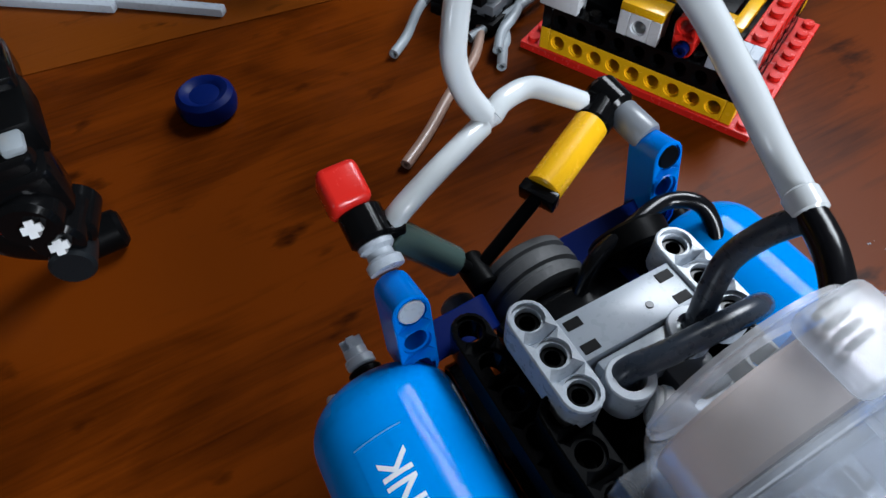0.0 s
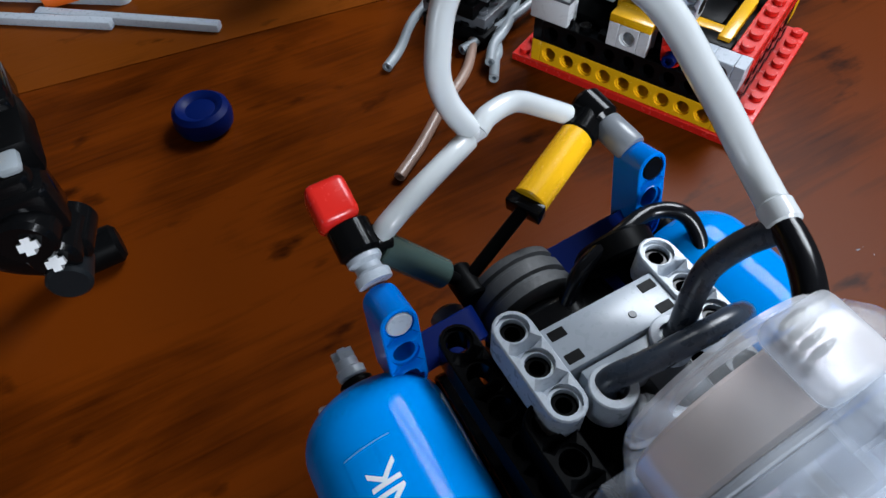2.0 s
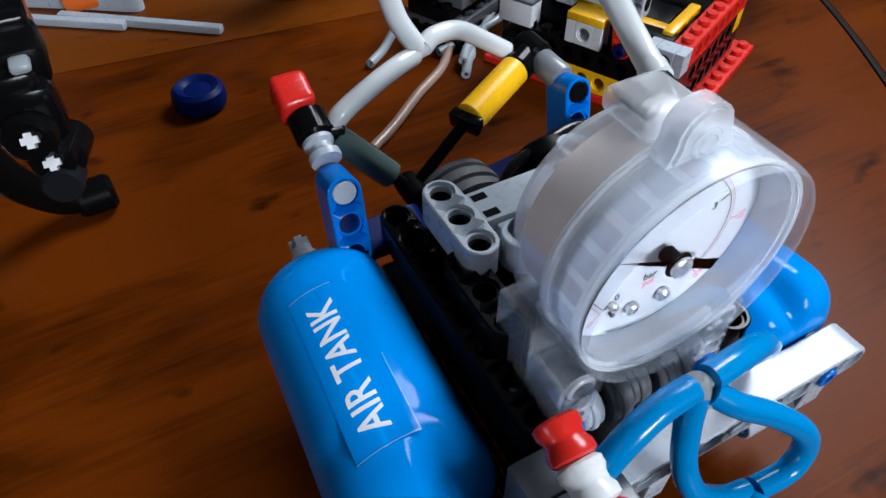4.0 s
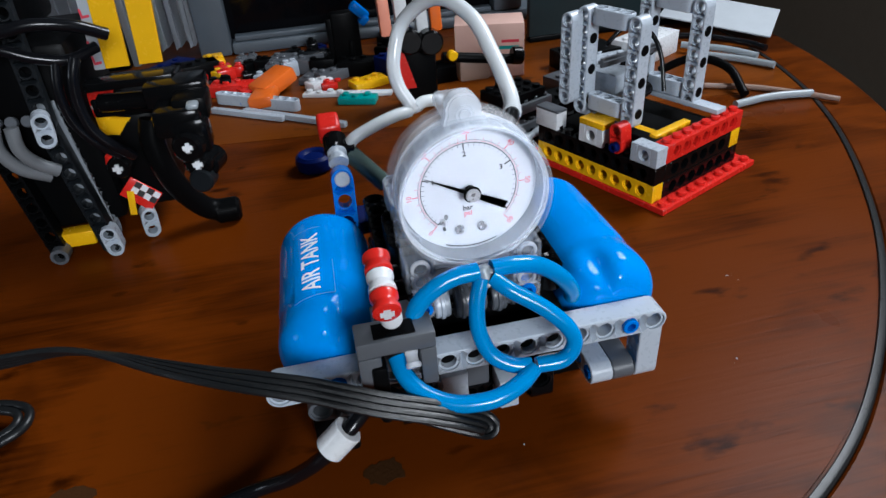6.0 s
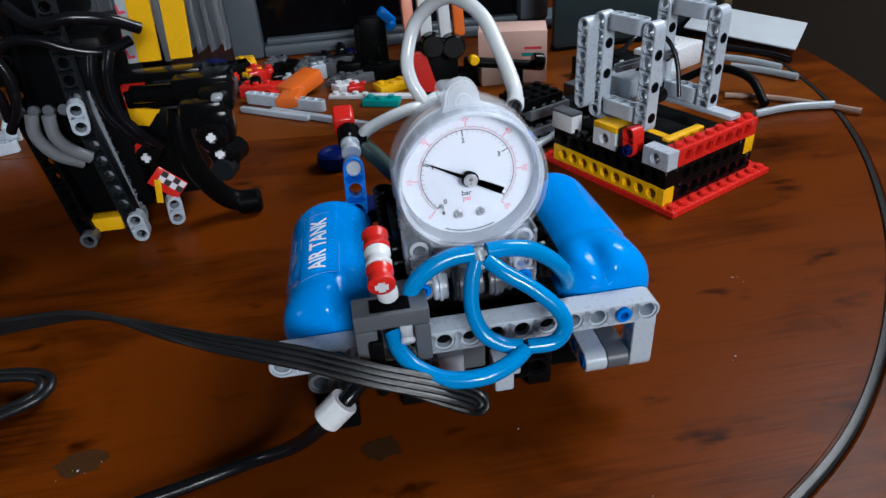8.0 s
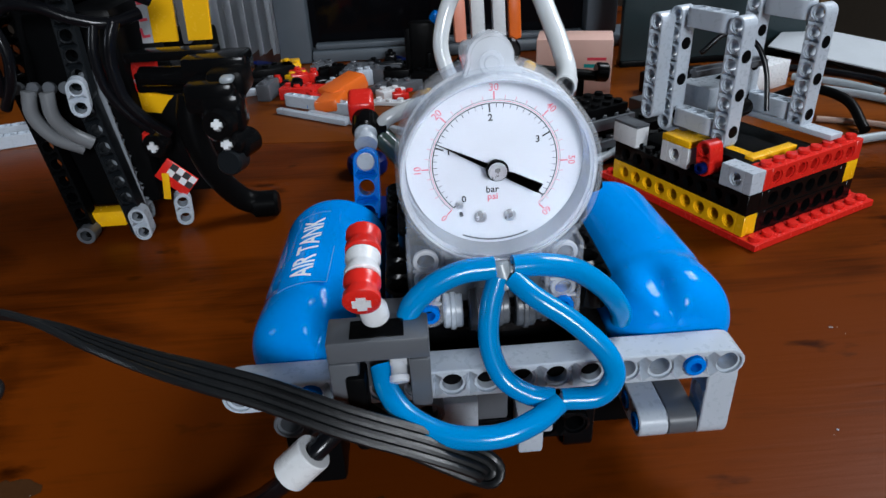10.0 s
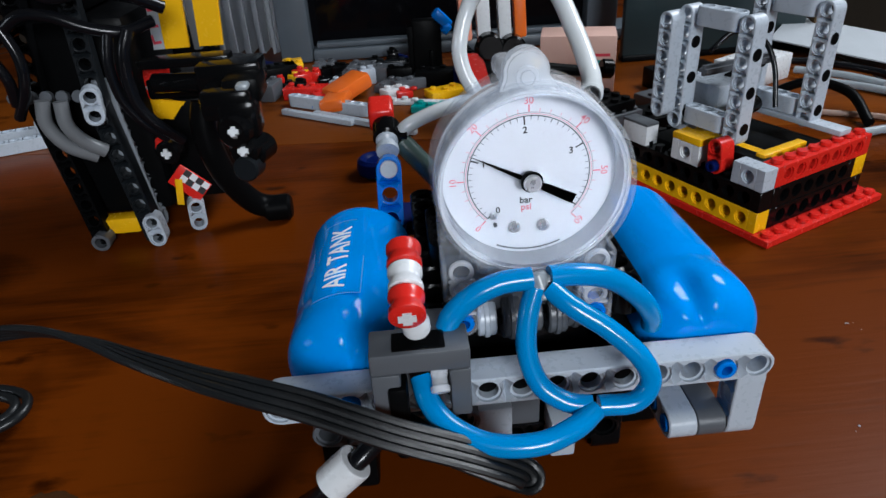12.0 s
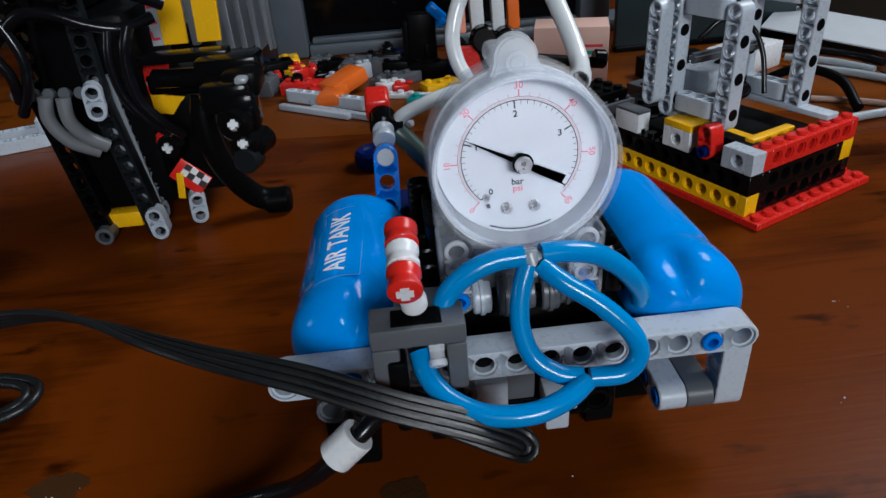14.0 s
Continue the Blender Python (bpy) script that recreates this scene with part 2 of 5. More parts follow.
def ring(r, hole, length, segs=24):
    bm = lathe([(hole, 0), (r - 0.25, 0), (r, 0.25), (r, length - 0.25), (r - 0.25, length), (hole, length), (hole, 0)], segs)
    bmesh.ops.delete(bm, geom=[f for f in bm.faces if len(f.verts) > 4], context="FACES_ONLY")
    bmesh.ops.remove_doubles(bm, verts=bm.verts[:], dist=1e-4)
    bmesh.ops.recalc_face_normals(bm, faces=bm.faces[:])
    return bm


def along(bm, a, b):
    """Lays something built along z from 0 to its length so that it starts at a and points to b."""
    d = (Vector(b) - Vector(a)).normalized()
    m = d.to_track_quat("Z", "Y").to_matrix().to_4x4()
    m.translation = a
    return at(bm, m)


def smooth_path(pts, steps=8):
    p = [Vector(q) for q in pts]
    p = [2 * p[0] - p[1]] + p + [2 * p[-1] - p[-2]]
    out = []
    for i in range(1, len(p) - 2):
        for k in range(steps):
            t = k / steps
            out.append(0.5 * (2 * p[i] + (p[i + 1] - p[i - 1]) * t + (2 * p[i - 1] - 5 * p[i] + 4 * p[i + 1] - p[i + 2]) * t * t
                              + (3 * p[i] - p[i - 1] - 3 * p[i + 1] + p[i + 2]) * t ** 3))
    out.append(p[-2])
    return out


def tube(pts, r, segs=12, steps=8, bore=0.0):
    """A hose along a smooth path; with a bore its ends are hollow rings."""
    path = smooth_path(pts, steps)
    bm = bmesh.new()
    d = (path[1] - path[0]).normalized()
    n = d.orthogonal().normalized()
    rings = []
    for i, p in enumerate(path):
        q = (path[min(i + 1, len(path) - 1)] - path[max(i - 1, 0)]).normalized()
        n = (n - q * n.dot(q)).normalized()
        c = q.cross(n)
        rings.append((p, n.copy(), c, q))
    def circle(k, rad, push=0.0):
        p, n_, c, q = rings[k]
        return [bm.verts.new(p + q * push + rad * (math.cos(2 * math.pi * j / segs) * n_ + math.sin(2 * math.pi * j / segs) * c)) for j in range(segs)]
    loops = [circle(k, r) for k in range(len(rings))]
    if bore:
        loops = [circle(0, bore, 2.5), circle(0, bore)] + loops + [circle(-1, bore), circle(-1, bore, -2.5)]
    for a, b in zip(loops, loops[1:]):
        for j in range(segs):
            bm.faces.new((a[j], a[(j + 1) % segs], b[(j + 1) % segs], b[j]))
    bm.faces.new(loops[0][::-1])
    bm.faces.new(loops[-1])
    bmesh.ops.recalc_face_normals(bm, faces=bm.faces[:])
    return bm


def beam(n, half=3.9, thick=8.0, square=False, up=None, down=None, bore=2.45, rim=3.1, pocket=2.4, sink=0.8):
    """A studless beam of n holes along x from the first hole at 0, the holes along z, thickness centred on z = 0."""
    up, down = up or half, down or half
    bm = bmesh.new()
    S = 16
    ang = [2 * math.pi * k / S for k in range(S)]
    h = thick / 2
    for i in range(n):
        cx = 8.0 * i
        outer, inside = [], []
        for a in ang:
            c, s = math.cos(a), math.sin(a)
            end = (i == 0 and c < -1e-6) or (i == n - 1 and c > 1e-6)
            if end and not square:
                outer.append((cx + half * c, half * s))
                inside.append(False)
            else:
                k = 4.0 / max(abs(c), abs(s))
                y = s * k
                outer.append((cx + c * k, y * (up if y > 0 else down) / 4))
                inside.append(abs(abs(c * k) - 4) < 1e-4 and abs(s * k) < 3.9 and not end)
        for side in (1, -1):
            o = [bm.verts.new((x, y, side * (h - (pocket if q else 0)))) for (x, y), q in zip(outer, inside)]
            r1 = [bm.verts.new((cx + rim * math.cos(a), rim * math.sin(a), side * h)) for a in ang]
            r2 = [bm.verts.new((cx + rim * math.cos(a), rim * math.sin(a), side * (h - sink))) for a in ang]
            r3 = [bm.verts.new((cx + bore * math.cos(a), bore * math.sin(a), side * (h - sink))) for a in ang]
            r4 = [bm.verts.new((cx + bore * math.cos(a), bore * math.sin(a), 0)) for a in ang]
            for A, B in ((o, r1), (r1, r2), (r2, r3), (r3, r4)):
                for k in range(S):
                    f = (A[k], A[(k + 1) % S], B[(k + 1) % S], B[k])
                    bm.faces.new(f if side > 0 else f[::-1])
        for k in range(S):
            k2 = (k + 1) % S
            (xa, ya), (xb, yb) = outer[k], outer[k2]
            shared = abs(xa - xb) < 1e-4 and abs(abs(xa - cx) - 4) < 1e-3 and 0 < i + (1 if xa > cx else 0) < n
            if not shared:
                q = [bm.verts.new((xa, ya, -h)), bm.verts.new((xb, yb, -h)), bm.verts.new((xb, yb, h)), bm.verts.new((xa, ya, h))]
                bm.faces.new(q)
    bmesh.ops.remove_doubles(bm, verts=bm.verts[:], dist=1e-3)
    bmesh.ops.recalc_face_normals(bm, faces=bm.faces[:])
    edge = [e for e in bm.edges if len(e.link_faces) == 2 and abs(e.calc_face_angle(0) - math.pi / 2) < 0.05
            and all(abs(abs(v.co.z) - h) < 1e-3 for v in e.verts)
            and all(math.hypot(v.co.x - 8 * round(v.co.x / 8), v.co.y) > rim + 0.2 for v in e.verts)]
    if edge:
        bmesh.ops.bevel(bm, geom=edge, offset=0.3, segments=1, affect="EDGES")
    return bm


def axle(length, r=2.35):
    """A cross axle along z."""
    w = 0.9
    pts = [(r, -w), (r, w), (w, w), (w, r), (-w, r), (-w, w), (-r, w), (-r, -w), (-w, -w), (-w, -r), (w, -r), (w, -w)]
    bm = bmesh.new()
    lo = [bm.verts.new((x, y, 0)) for x, y in pts]
    hi = [bm.verts.new((x, y, length)) for x, y in pts]
    for k in range(12):
        bm.faces.new((lo[k], lo[(k + 1) % 12], hi[(k + 1) % 12], hi[k]))
    bm.faces.new(lo[::-1])
    bm.faces.new(hi)
    return bm


def pin(r=2.9, length=9.0):
    """A connector pin along z with a bored, slotted end."""
    return joined(ring(r, 1.35, length, 20), disc(1.4, length * 0.6, 0.1, 12))


def brick(nx, ny, height=9.6, studs=True, holes=False):
    """A brick from the origin, nx by ny studs, with studs on top; holes through its long side along y."""
    if holes and nx > 1:
        b = beam(nx - 1, square=True, thick=8 * ny - 0.2, half=4.8, up=4.8, down=4.8, pocket=0)
        b.transform(Matrix.Rotation(radians(90), 4, "X"))
        b.transform(Matrix.Translation((8, 4 * ny, height / 2)))
        parts = [b, box(0.1, 4.05, 0.1, 8 * ny - 0.1, 0, height, 0.2, 1), box(8 * nx - 4.05, 8 * nx - 0.1, 0.1, 8 * ny - 0.1, 0, height, 0.2, 1)]
    else:
        parts = [box(0.1, 8 * nx - 0.1, 0.1, 8 * ny - 0.1, 0, height, 0.25, 2)]
        if holes:
            parts.append(at(ring(3.0, 2.3, 0.5, 20), mv((4, 0.2, height / 2 + 0.5), (1, 0, 0), (0, -1, 0))))
    if studs:
        for i in range(nx):
            for j in range(ny):
                parts.append(at(disc(2.4, 1.8, 0.2, 16), Matrix.Translation((8 * i + 4, 8 * j + 4, height))))
    return joined(*parts)


def lettering(text, size, extrude=0.08, bold=0.0):
    """Flat text standing in the local xy plane, from its left end at the origin."""
    cu = bpy.data.curves.new("lettering", "FONT")
    cu.body, cu.size, cu.extrude, cu.offset, cu.resolution_u = text, size, extrude, bold, 3
    ob = bpy.data.objects.new("lettering", cu)
    scene.collection.objects.link(ob)
    me = bpy.data.meshes.new_from_object(ob.evaluated_get(bpy.context.evaluated_depsgraph_get()))
    bm = bmesh.new()
    bm.from_mesh(me)
    bpy.data.objects.remove(ob)
    bpy.data.curves.remove(cu)
    bpy.data.meshes.remove(me)
    return bm


def centred(bm):
    xs, ys = [v.co.x for v in bm.verts], [v.co.y for v in bm.verts]
    bm.transform(Matrix.Translation((-(min(xs) + max(xs)) / 2, -(min(ys) + max(ys)) / 2, 0)))
    return bm


def prism(outline, z0, z1, bevel=0.0):
    bm = bmesh.new()
    f = bm.faces.new([bm.verts.new((x, y, z0)) for x, y in outline])
    up = bmesh.ops.extrude_face_region(bm, geom=[f])
    for v in up["geom"]:
        if isinstance(v, bmesh.types.BMVert):
            v.co.z = z1
    bmesh.ops.recalc_face_normals(bm, faces=bm.faces[:])
    if bevel:
        bmesh.ops.bevel(bm, geom=[e for e in bm.edges if e.verts[0].co.z == e.verts[1].co.z], offset=bevel, segments=2, affect="EDGES")
    return bm


def ribbon(pts, ups, width, thick=1.0, strands=4, steps=10):
    """A flat cable of several round strands side by side along a path; ups give the flat's normal."""
    path, nrm = smooth_path(pts, steps), smooth_path(ups, steps)
    out, w = [], width / strands
    for s in range(strands):
        off = (s - (strands - 1) / 2) * w
        line = []
        for i, (p, u) in enumerate(zip(path, nrm)):
            d = (path[min(i + 1, len(path) - 1)] - path[max(i - 1, 0)]).normalized()
            side = d.cross(u).normalized()
            line.append((p + side * off, side, side.cross(d).normalized()))
        bm = bmesh.new()
        S = 8
        loops = [[bm.verts.new(p + math.cos(2 * math.pi * k / S) * a * w * 0.54 + math.sin(2 * math.pi * k / S) * b * thick * 0.6) for k in range(S)] for p, a, b in line]
        for a, b in zip(loops, loops[1:]):
            for k in range(S):
                bm.faces.new((a[k], a[(k + 1) % S], b[(k + 1) % S], b[k]))
        bm.faces.new(loops[0][::-1])
        bm.faces.new(loops[-1])
        bmesh.ops.recalc_face_normals(bm, faces=bm.faces[:])
        out.append(bm)
    return out
# ---- setting: room and table ----
FLOOR = -752.0


def shell(name, b, material, label):
    return single(name, b, material, label, "wall" if name.startswith("wall") else name, kind="structure")


shell("floor", box(-1500, 850, -1500, 2000, FLOOR - 60, FLOOR, 0), "floor", "brown tiled room floor in shade")
single("ceiling", box(-1620, 970, -1620, 2120, 1850, 1930, 0), "ceiling", "plain painted ceiling", "ceiling", kind="structure")
shell("wall_north", box(-1620, 970, 2000, 2120, FLOOR, 1850, 0), "walldark", "dark brown wall behind the table")


def pierced_wall(name, a0, a1, lo, hi, zlo, zhi, b0, b1, across, label):
    """A wall from a0 to a1 along x (or along y if across) with one opening."""
    pieces = [(a0, lo, FLOOR, 1850), (hi, a1, FLOOR, 1850), (lo, hi, FLOOR, zlo), (lo, hi, zhi, 1850)]
    return shell(name, joined(*[box(b0, b1, p, q, r, t, 0) if across else box(p, q, b0, b1, r, t, 0) for p, q, r, t in pieces]), "wall", label)


# unseen walls; each opening is cut where a lamp stands
pierced_wall("wall_south", -1620, 970, -50, 550, 390, 890, -1620, -1500, False, "painted wall with a window opening")
pierced_wall("wall_west", -1500, 2000, -900, -100, 250, 750, -1620, -1500, True, "painted side wall with an opening that holds a lamp")
pierced_wall("wall_east", -1500, 2000, 20, 740, 700, 1340, 850, 970, True, "painted side wall with an opening that holds a lamp")

# the table: an oval board of joined planks with a dark groove and an outer rim
EDGE = [(74, -50), (113, -28), (150, 3), (188, 44), (224, 92), (267, 165), (298, 240), (318, 329), (322, 430), (300, 540), (240, 640), (120, 720), (-80, 760),
        (-300, 720), (-450, 600), (-540, 420), (-545, 220), (-480, 40), (-360, -70), (-200, -118), (-80, -112), (10, -80)]


def oval(grow):
    p = [Vector((x, y, 0)) for x, y in EDGE]
    ring_pts = smooth_path(p + [p[0]], 8)[:-1]
    # the closing joint is smoothed by averaging with its neighbours
    n = len(ring_pts)
    for _ in range(6):
        ring_pts = [(ring_pts[k - 1] + 2 * ring_pts[k] + ring_pts[(k + 1) % n]) / 4 for k in range(n)]
    out = []
    for k in range(n):
        d = ring_pts[(k + 1) % n] - ring_pts[k - 1]
        nrm = Vector((d.y, -d.x, 0)).normalized()
        out.append((ring_pts[k].x + nrm.x * grow, ring_pts[k].y + nrm.y * grow))
    return out


def band(inner, outer, z0, z1, lip=0.0):
    bm = bmesh.new()
    a, b = oval(inner), oval(outer)
    n = len(a)
    loops = [[bm.verts.new((x, y, z)) for x, y in pts] for pts, z in ((a, z0), (a, z1 - lip), (oval(inner + lip), z1), (oval(outer - 3 * lip), z1), (oval(outer - lip), z1 - lip), (b, z1 - 3 * lip), (b, z0))]
    loops.append(loops[0])
    for p, q in zip(loops, loops[1:]):
        for k in range(n):
            bm.faces.new((p[k], p[(k + 1) % n], q[(k + 1) % n], q[k]))
    bmesh.ops.remove_doubles(bm, verts=bm.verts[:], dist=1e-4)
    bmesh.ops.recalc_face_normals(bm, faces=bm.faces[:])
    return bm


table = thing("table", "oval varnished reddish brown wooden table with a dark inlaid strip", "table", (-100, 300, FLOOR), kind="structure")


def plank(lo, hi, material):
    b = prism(oval(-0.95), -26, 0, 0.9)
    nrm = Vector((0.116, 0.993, 0))
    for dist, flip in ((lo, 1), (hi, -1)):
        if dist is not None:
            cut = bmesh.ops.bisect_plane(b, geom=b.verts[:] + b.edges[:] + b.faces[:], plane_co=nrm * dist, plane_no=nrm * -flip, clear_outer=True)
            rim_edges = [e for e in cut["geom_cut"] if isinstance(e, bmesh.types.BMEdge)]
            bmesh.ops.holes_fill(b, edges=rim_edges)
    return part("plank", b, material, table)


plank(None, 272.2, "wood")
plank(273.0, 470, "wood_far")
plank(470.8, None, "wood")
part("groove", band(-0.9, 2.4, -26, 0.2, 0.3), "groove", table, "glossy dark strip inlaid between board and rim")
part("rim", band(2.65, 38, -27, -0.8, 0.9), "wood", table, "varnished brown outer rim")
part("pedestal", at(lathe([(260, 0), (270, 12), (200, 40), (70, 90), (60, 500), (110, 700), (160, 725)], 40), Matrix.Translation((-100, 300, FLOOR))), "wood", table)

# ---- the pneumatic model with its pressure gauge ----
model = thing("pneumatic_model", "toy air compressor with two blue tanks and a clear pressure gauge", "toy model", (4, 40, 0))

YB = mv((-56, 4, 41.4), (1, 0, 0), (0, -1, 0))
front_beam = part("front_beam", at(beam(15), YB), "grey", model, "long light grey beam with fifteen holes")
for k in (2, 13):
    part("pin", at(pin(2.5, 8), mv((-56 + 8 * k, 7.2, 41.4), (1, 0, 0), (0, -1, 0))), "blue_tech", front_beam, "blue connector pin")

# black plugs added in empty holes, in place of the shade inside
for k in (5, 6, 7, 8, 9, 10):
    part("pin", at(disc(2.42, 4.0, 0.2, 18), mv((-56 + 8 * k, 6.6, 41.4), (1, 0, 0), (0, -1, 0))), "blackm", front_beam, "black plug that stands for the dark inside of an empty hole")
# air tanks
TANK_R, TANK_Z, TANK_Y0, TANK_Y1 = 15.9, 41.9, 8.6, 76.5


def tank_body(xc, inner):
    """A capsule-like tank with a pinched nose at its front; inner is the side (+1 or -1) that faces the middle."""
    R, L, c = TANK_R, TANK_Y1 - TANK_Y0, 9.5
    prof = [(0.0, 0.0), (R - c - 1.5, 0.15)]
    prof += [(R - c + c * math.sin(a), c - c * math.cos(a)) for a in [math.pi / 2 * k / 10 for k in range(1, 11)]]
    prof += [(R, c + (L - 2 * c) * k / 24) for k in range(1, 24)]
    prof += [(R - c + c * math.cos(a), L - c + c * math.sin(a)) for a in [math.pi / 2 * k / 10 for k in range(0, 10)]]
    prof += [(R - c - 1.5, L - 0.15), (0.0, L)]
    bm = lathe(prof, 64)
    for v in bm.verts:
        r = math.hypot(v.co.x, v.co.y)
        if r < 1e-3:
            continue
        th = math.atan2(v.co.x * inner, v.co.y)  # from the top towards the inner side, once turned
        y = v.co.z
        g = math.exp(-((th - 0.3) / 0.23) ** 2) * (1 / (1 + math.exp((y - 12) / 1.8)))
        flat = 0.8 * math.exp(-((y - 19) / 3.0) ** 2) * max(0.0, math.cos(th))
        k = (r - 3.4 * g - flat) / r
        v.co.x *= k
        v.co.y *= k
    bm.transform(Matrix(((1, 0, 0, xc), (0, 0, 1, TANK_Y0), (0, 1, 0, TANK_Z), (0, 0, 0, 1))))
    for v in bm.verts:
        v.co.x += inner * splay(v.co.y)
    bmesh.ops.recalc_face_normals(bm, faces=bm.faces[:])
    return bm


def splay(y):
    """The tanks stand slightly apart at their front ends."""
    return -1.6 + 2.2 * (y - TANK_Y0) / (TANK_Y1 - TANK_Y0)


def on_tank(bm, xc, th0, y0, lift):
    """Wraps a flat thing: local x runs along the tank, local y round it to its left side."""
    ys = [v.co.y for v in bm.verts]
    for k in range(1, 10):
        bmesh.ops.bisect_plane(bm, geom=bm.verts[:] + bm.edges[:] + bm.faces[:], plane_co=(0, min(ys) + (max(ys) - min(ys)) * k / 10, 0), plane_no=(0, 1, 0))
    for v in bm.verts:
        th = th0 - v.co.y / TANK_R
        r = TANK_R + lift + v.co.z
        v.co = (xc + r * math.sin(th) + splay(y0 + v.co.x), y0 + v.co.x, TANK_Z + r * math.cos(th))
    bmesh.ops.recalc_face_normals(bm, faces=bm.faces[:])
    return bm


def sheet(x0, x1, y0, y1, n=14, thick=0.05):
    bm = bmesh.new()
    for z in (0, thick):
        vs = [[bm.verts.new((x, y0 + (y1 - y0) * k / n, z)) for k in range(n + 1)] for x in (x0, x1)]
        for k in range(n):
            bm.faces.new((vs[0][k], vs[1][k], vs[1][k + 1], vs[0][k + 1]))
    bmesh.ops.bridge_loops(bm, edges=[e for e in bm.edges if len(e.link_faces) == 1])
    return bm


XL, XR = -38.7, 46.0
tank_l = part("air_tank", tank_body(XL, 1), "blue", model, "glossy blue tank with white lettering", 60)
tank_r = part("air_tank", tank_body(XR, -1), "blue", model, "glossy blue tank without lettering", 60)
# thin pale strips that paint the glint along the label's edges
for x0, x1, y0, y1 in ((22.0, 22.25, -2.0, 11.0), (22.0, 40.0, -2.0, -1.8), (60.75, 61.0, 1.0, 11.0)):
    part("decal_glint", on_tank(sheet(x0, x1, y0, y1), XL, 0.1, 0, 0.08), "decal_glint", tank_l, "pale strip painted as the glint on the film label's edge", 70)
words = lettering("AIR TANK", 8.3, 0.03, 0.12)
xs = [v.co.x for v in words.verts]
words.transform(Matrix.Diagonal((32.0 / (max(xs) - min(xs)), 1, 1, 1)))
part("decal", on_tank(sheet(22.0, 61.0, -2.0, 11.0), XL, 0.1, 0, 0.01), "blue", tank_l, "thin clear blue film label", 70)
part("lettering", on_tank(words, XL, -0.05, 25.2, 0.1), "print", tank_l, "white letters AIR TANK")
for xc, tk in ((XL, tank_l), (XR, tank_r)):
    part("port", joined(along(disc(3.7, 4.5, 0.4), (xc + 1, 76, 43), (xc + 1.1, 88, 45.5)), along(disc(2.2, 6, 0.3), (xc + 1, 78, 43.4), (xc + 1.1, 90, 46))), "blackm", tk, "black port at the tank's end")
part("port_axle", joined(along(disc(3.2, 2.4, 0.4), (-37.7, 80.8, 44.2), (-37.7, 88, 46)), along(disc(2.5, 2.4, 0.3), (-37.7, 82.8, 44.7), (-37.7, 88, 46)),
                         along(axle(2.6), (-37.7, 84.8, 45.2), (-37.7, 90, 46.6)), along(disc(2.4, 4, 0.3), (-43.5, 77, 40), (-47, 78, 39.5))), "grey", tank_l, "light grey stepped axle end")

# ---- pressure gauge ----
GX, GZ = 4.1, 87.4
FACE = mv((GX, 17.2, GZ), (1, 0, 0), (0, -1, 0))  # local x right, y up, z towards the viewer


def turned(profile, segs=64):
    """A closed ring profile of (radius, depth) turned about the gauge's axis."""
    bm = lathe(list(profile) + [profile[0]], segs)
    bmesh.ops.delete(bm, geom=[f for f in bm.faces if len(f.verts) > 4], context="FACES_ONLY")
    bmesh.ops.remove_doubles(bm, verts=bm.verts[:], dist=1e-4)
    bm.transform(Matrix(((1, 0, 0, GX), (0, 0, 1, 0), (0, 1, 0, GZ), (0, 0, 0, 1))))
    bmesh.ops.recalc_face_normals(bm, faces=bm.faces[:])
    return bm


def shell_ring(r1, r0, y0, y1, lip=0.6):
    return turned([(r0, y0), (r1 - lip, y0), (r1, y0 + lip), (r1, y1 - lip), (r1 - lip, y1), (r0, y1)])


def polar(r, deg):
    return r * math.cos(radians(deg)), r * math.sin(radians(deg))


def arc(r, w, d0, d1, z=0.015, n=70):
    bm = bmesh.new()
    rows = [[bm.verts.new((*polar(q, d0 + (d1 - d0) * k / n), z)) for k in range(n + 1)] for q in (r - w / 2, r + w / 2)]
    for k in range(n):
        bm.faces.new((rows[0][k], rows[0][k + 1], rows[1][k + 1], rows[1][k])[::-1])
    return bm


gauge = part("pressure_gauge", turned([(20.3, 8.3), (20.7, 8.0), (21.2, 8.5), (21.5, 10.0), (21.6, 15.0), (21.6, 25.5), (21.0, 27.5), (17.5, 32.5), (16.9, 32.2), (20.3, 27.2), (20.9, 25.3), (20.7, 10.6)]),
             "case", model, "round clear plastic pressure gauge reading about one bar")
part("back_flange", turned([(9.0, 32.4), (16.6, 32.4), (16.6, 33.4), (9.0, 33.4)]), "frost", gauge, "cloudy clear plastic back wall")
part("bezel", turned([(20.0, 10.6), (20.6, 10.2), (20.6, 11.4), (20.2, 11.8)]), "frost", gauge, "clear bezel ring")
part("inner_ridge", shell_ring(20.8, 19.4, 19.0, 20.2, 0.3), "frost", gauge, "clear ridge inside the case")
for k in range(26):
    a = math.radians(k * 360 / 26 + 5)
    part("bezel_rib", at(box(-2.4, 2.4, -1.7, 1.7, -0.4, 0.3, 0.2, 1), mv((GX + 20.2 * math.sin(a), 14.8, GZ + 20.2 * math.cos(a)), (0, 1, 0), (math.sin(a), 0, math.cos(a)))), "film", gauge)
lens = part("lens", at(lathe([(0, 8.4), (6, 8.3), (12, 8.0), (20.1, 7.0), (20.1, 6.3), (12, 7.3), (6, 7.6), (0, 7.7)], 48), FACE), "lens", gauge, "clear domed lens", 60)
lens.visible_shadow = False
gauge.visible_shadow = False
part("dial", at(lathe([(19.2, -1.0), (19.2, 0)], 64), FACE), "dial", gauge, "white dial face")
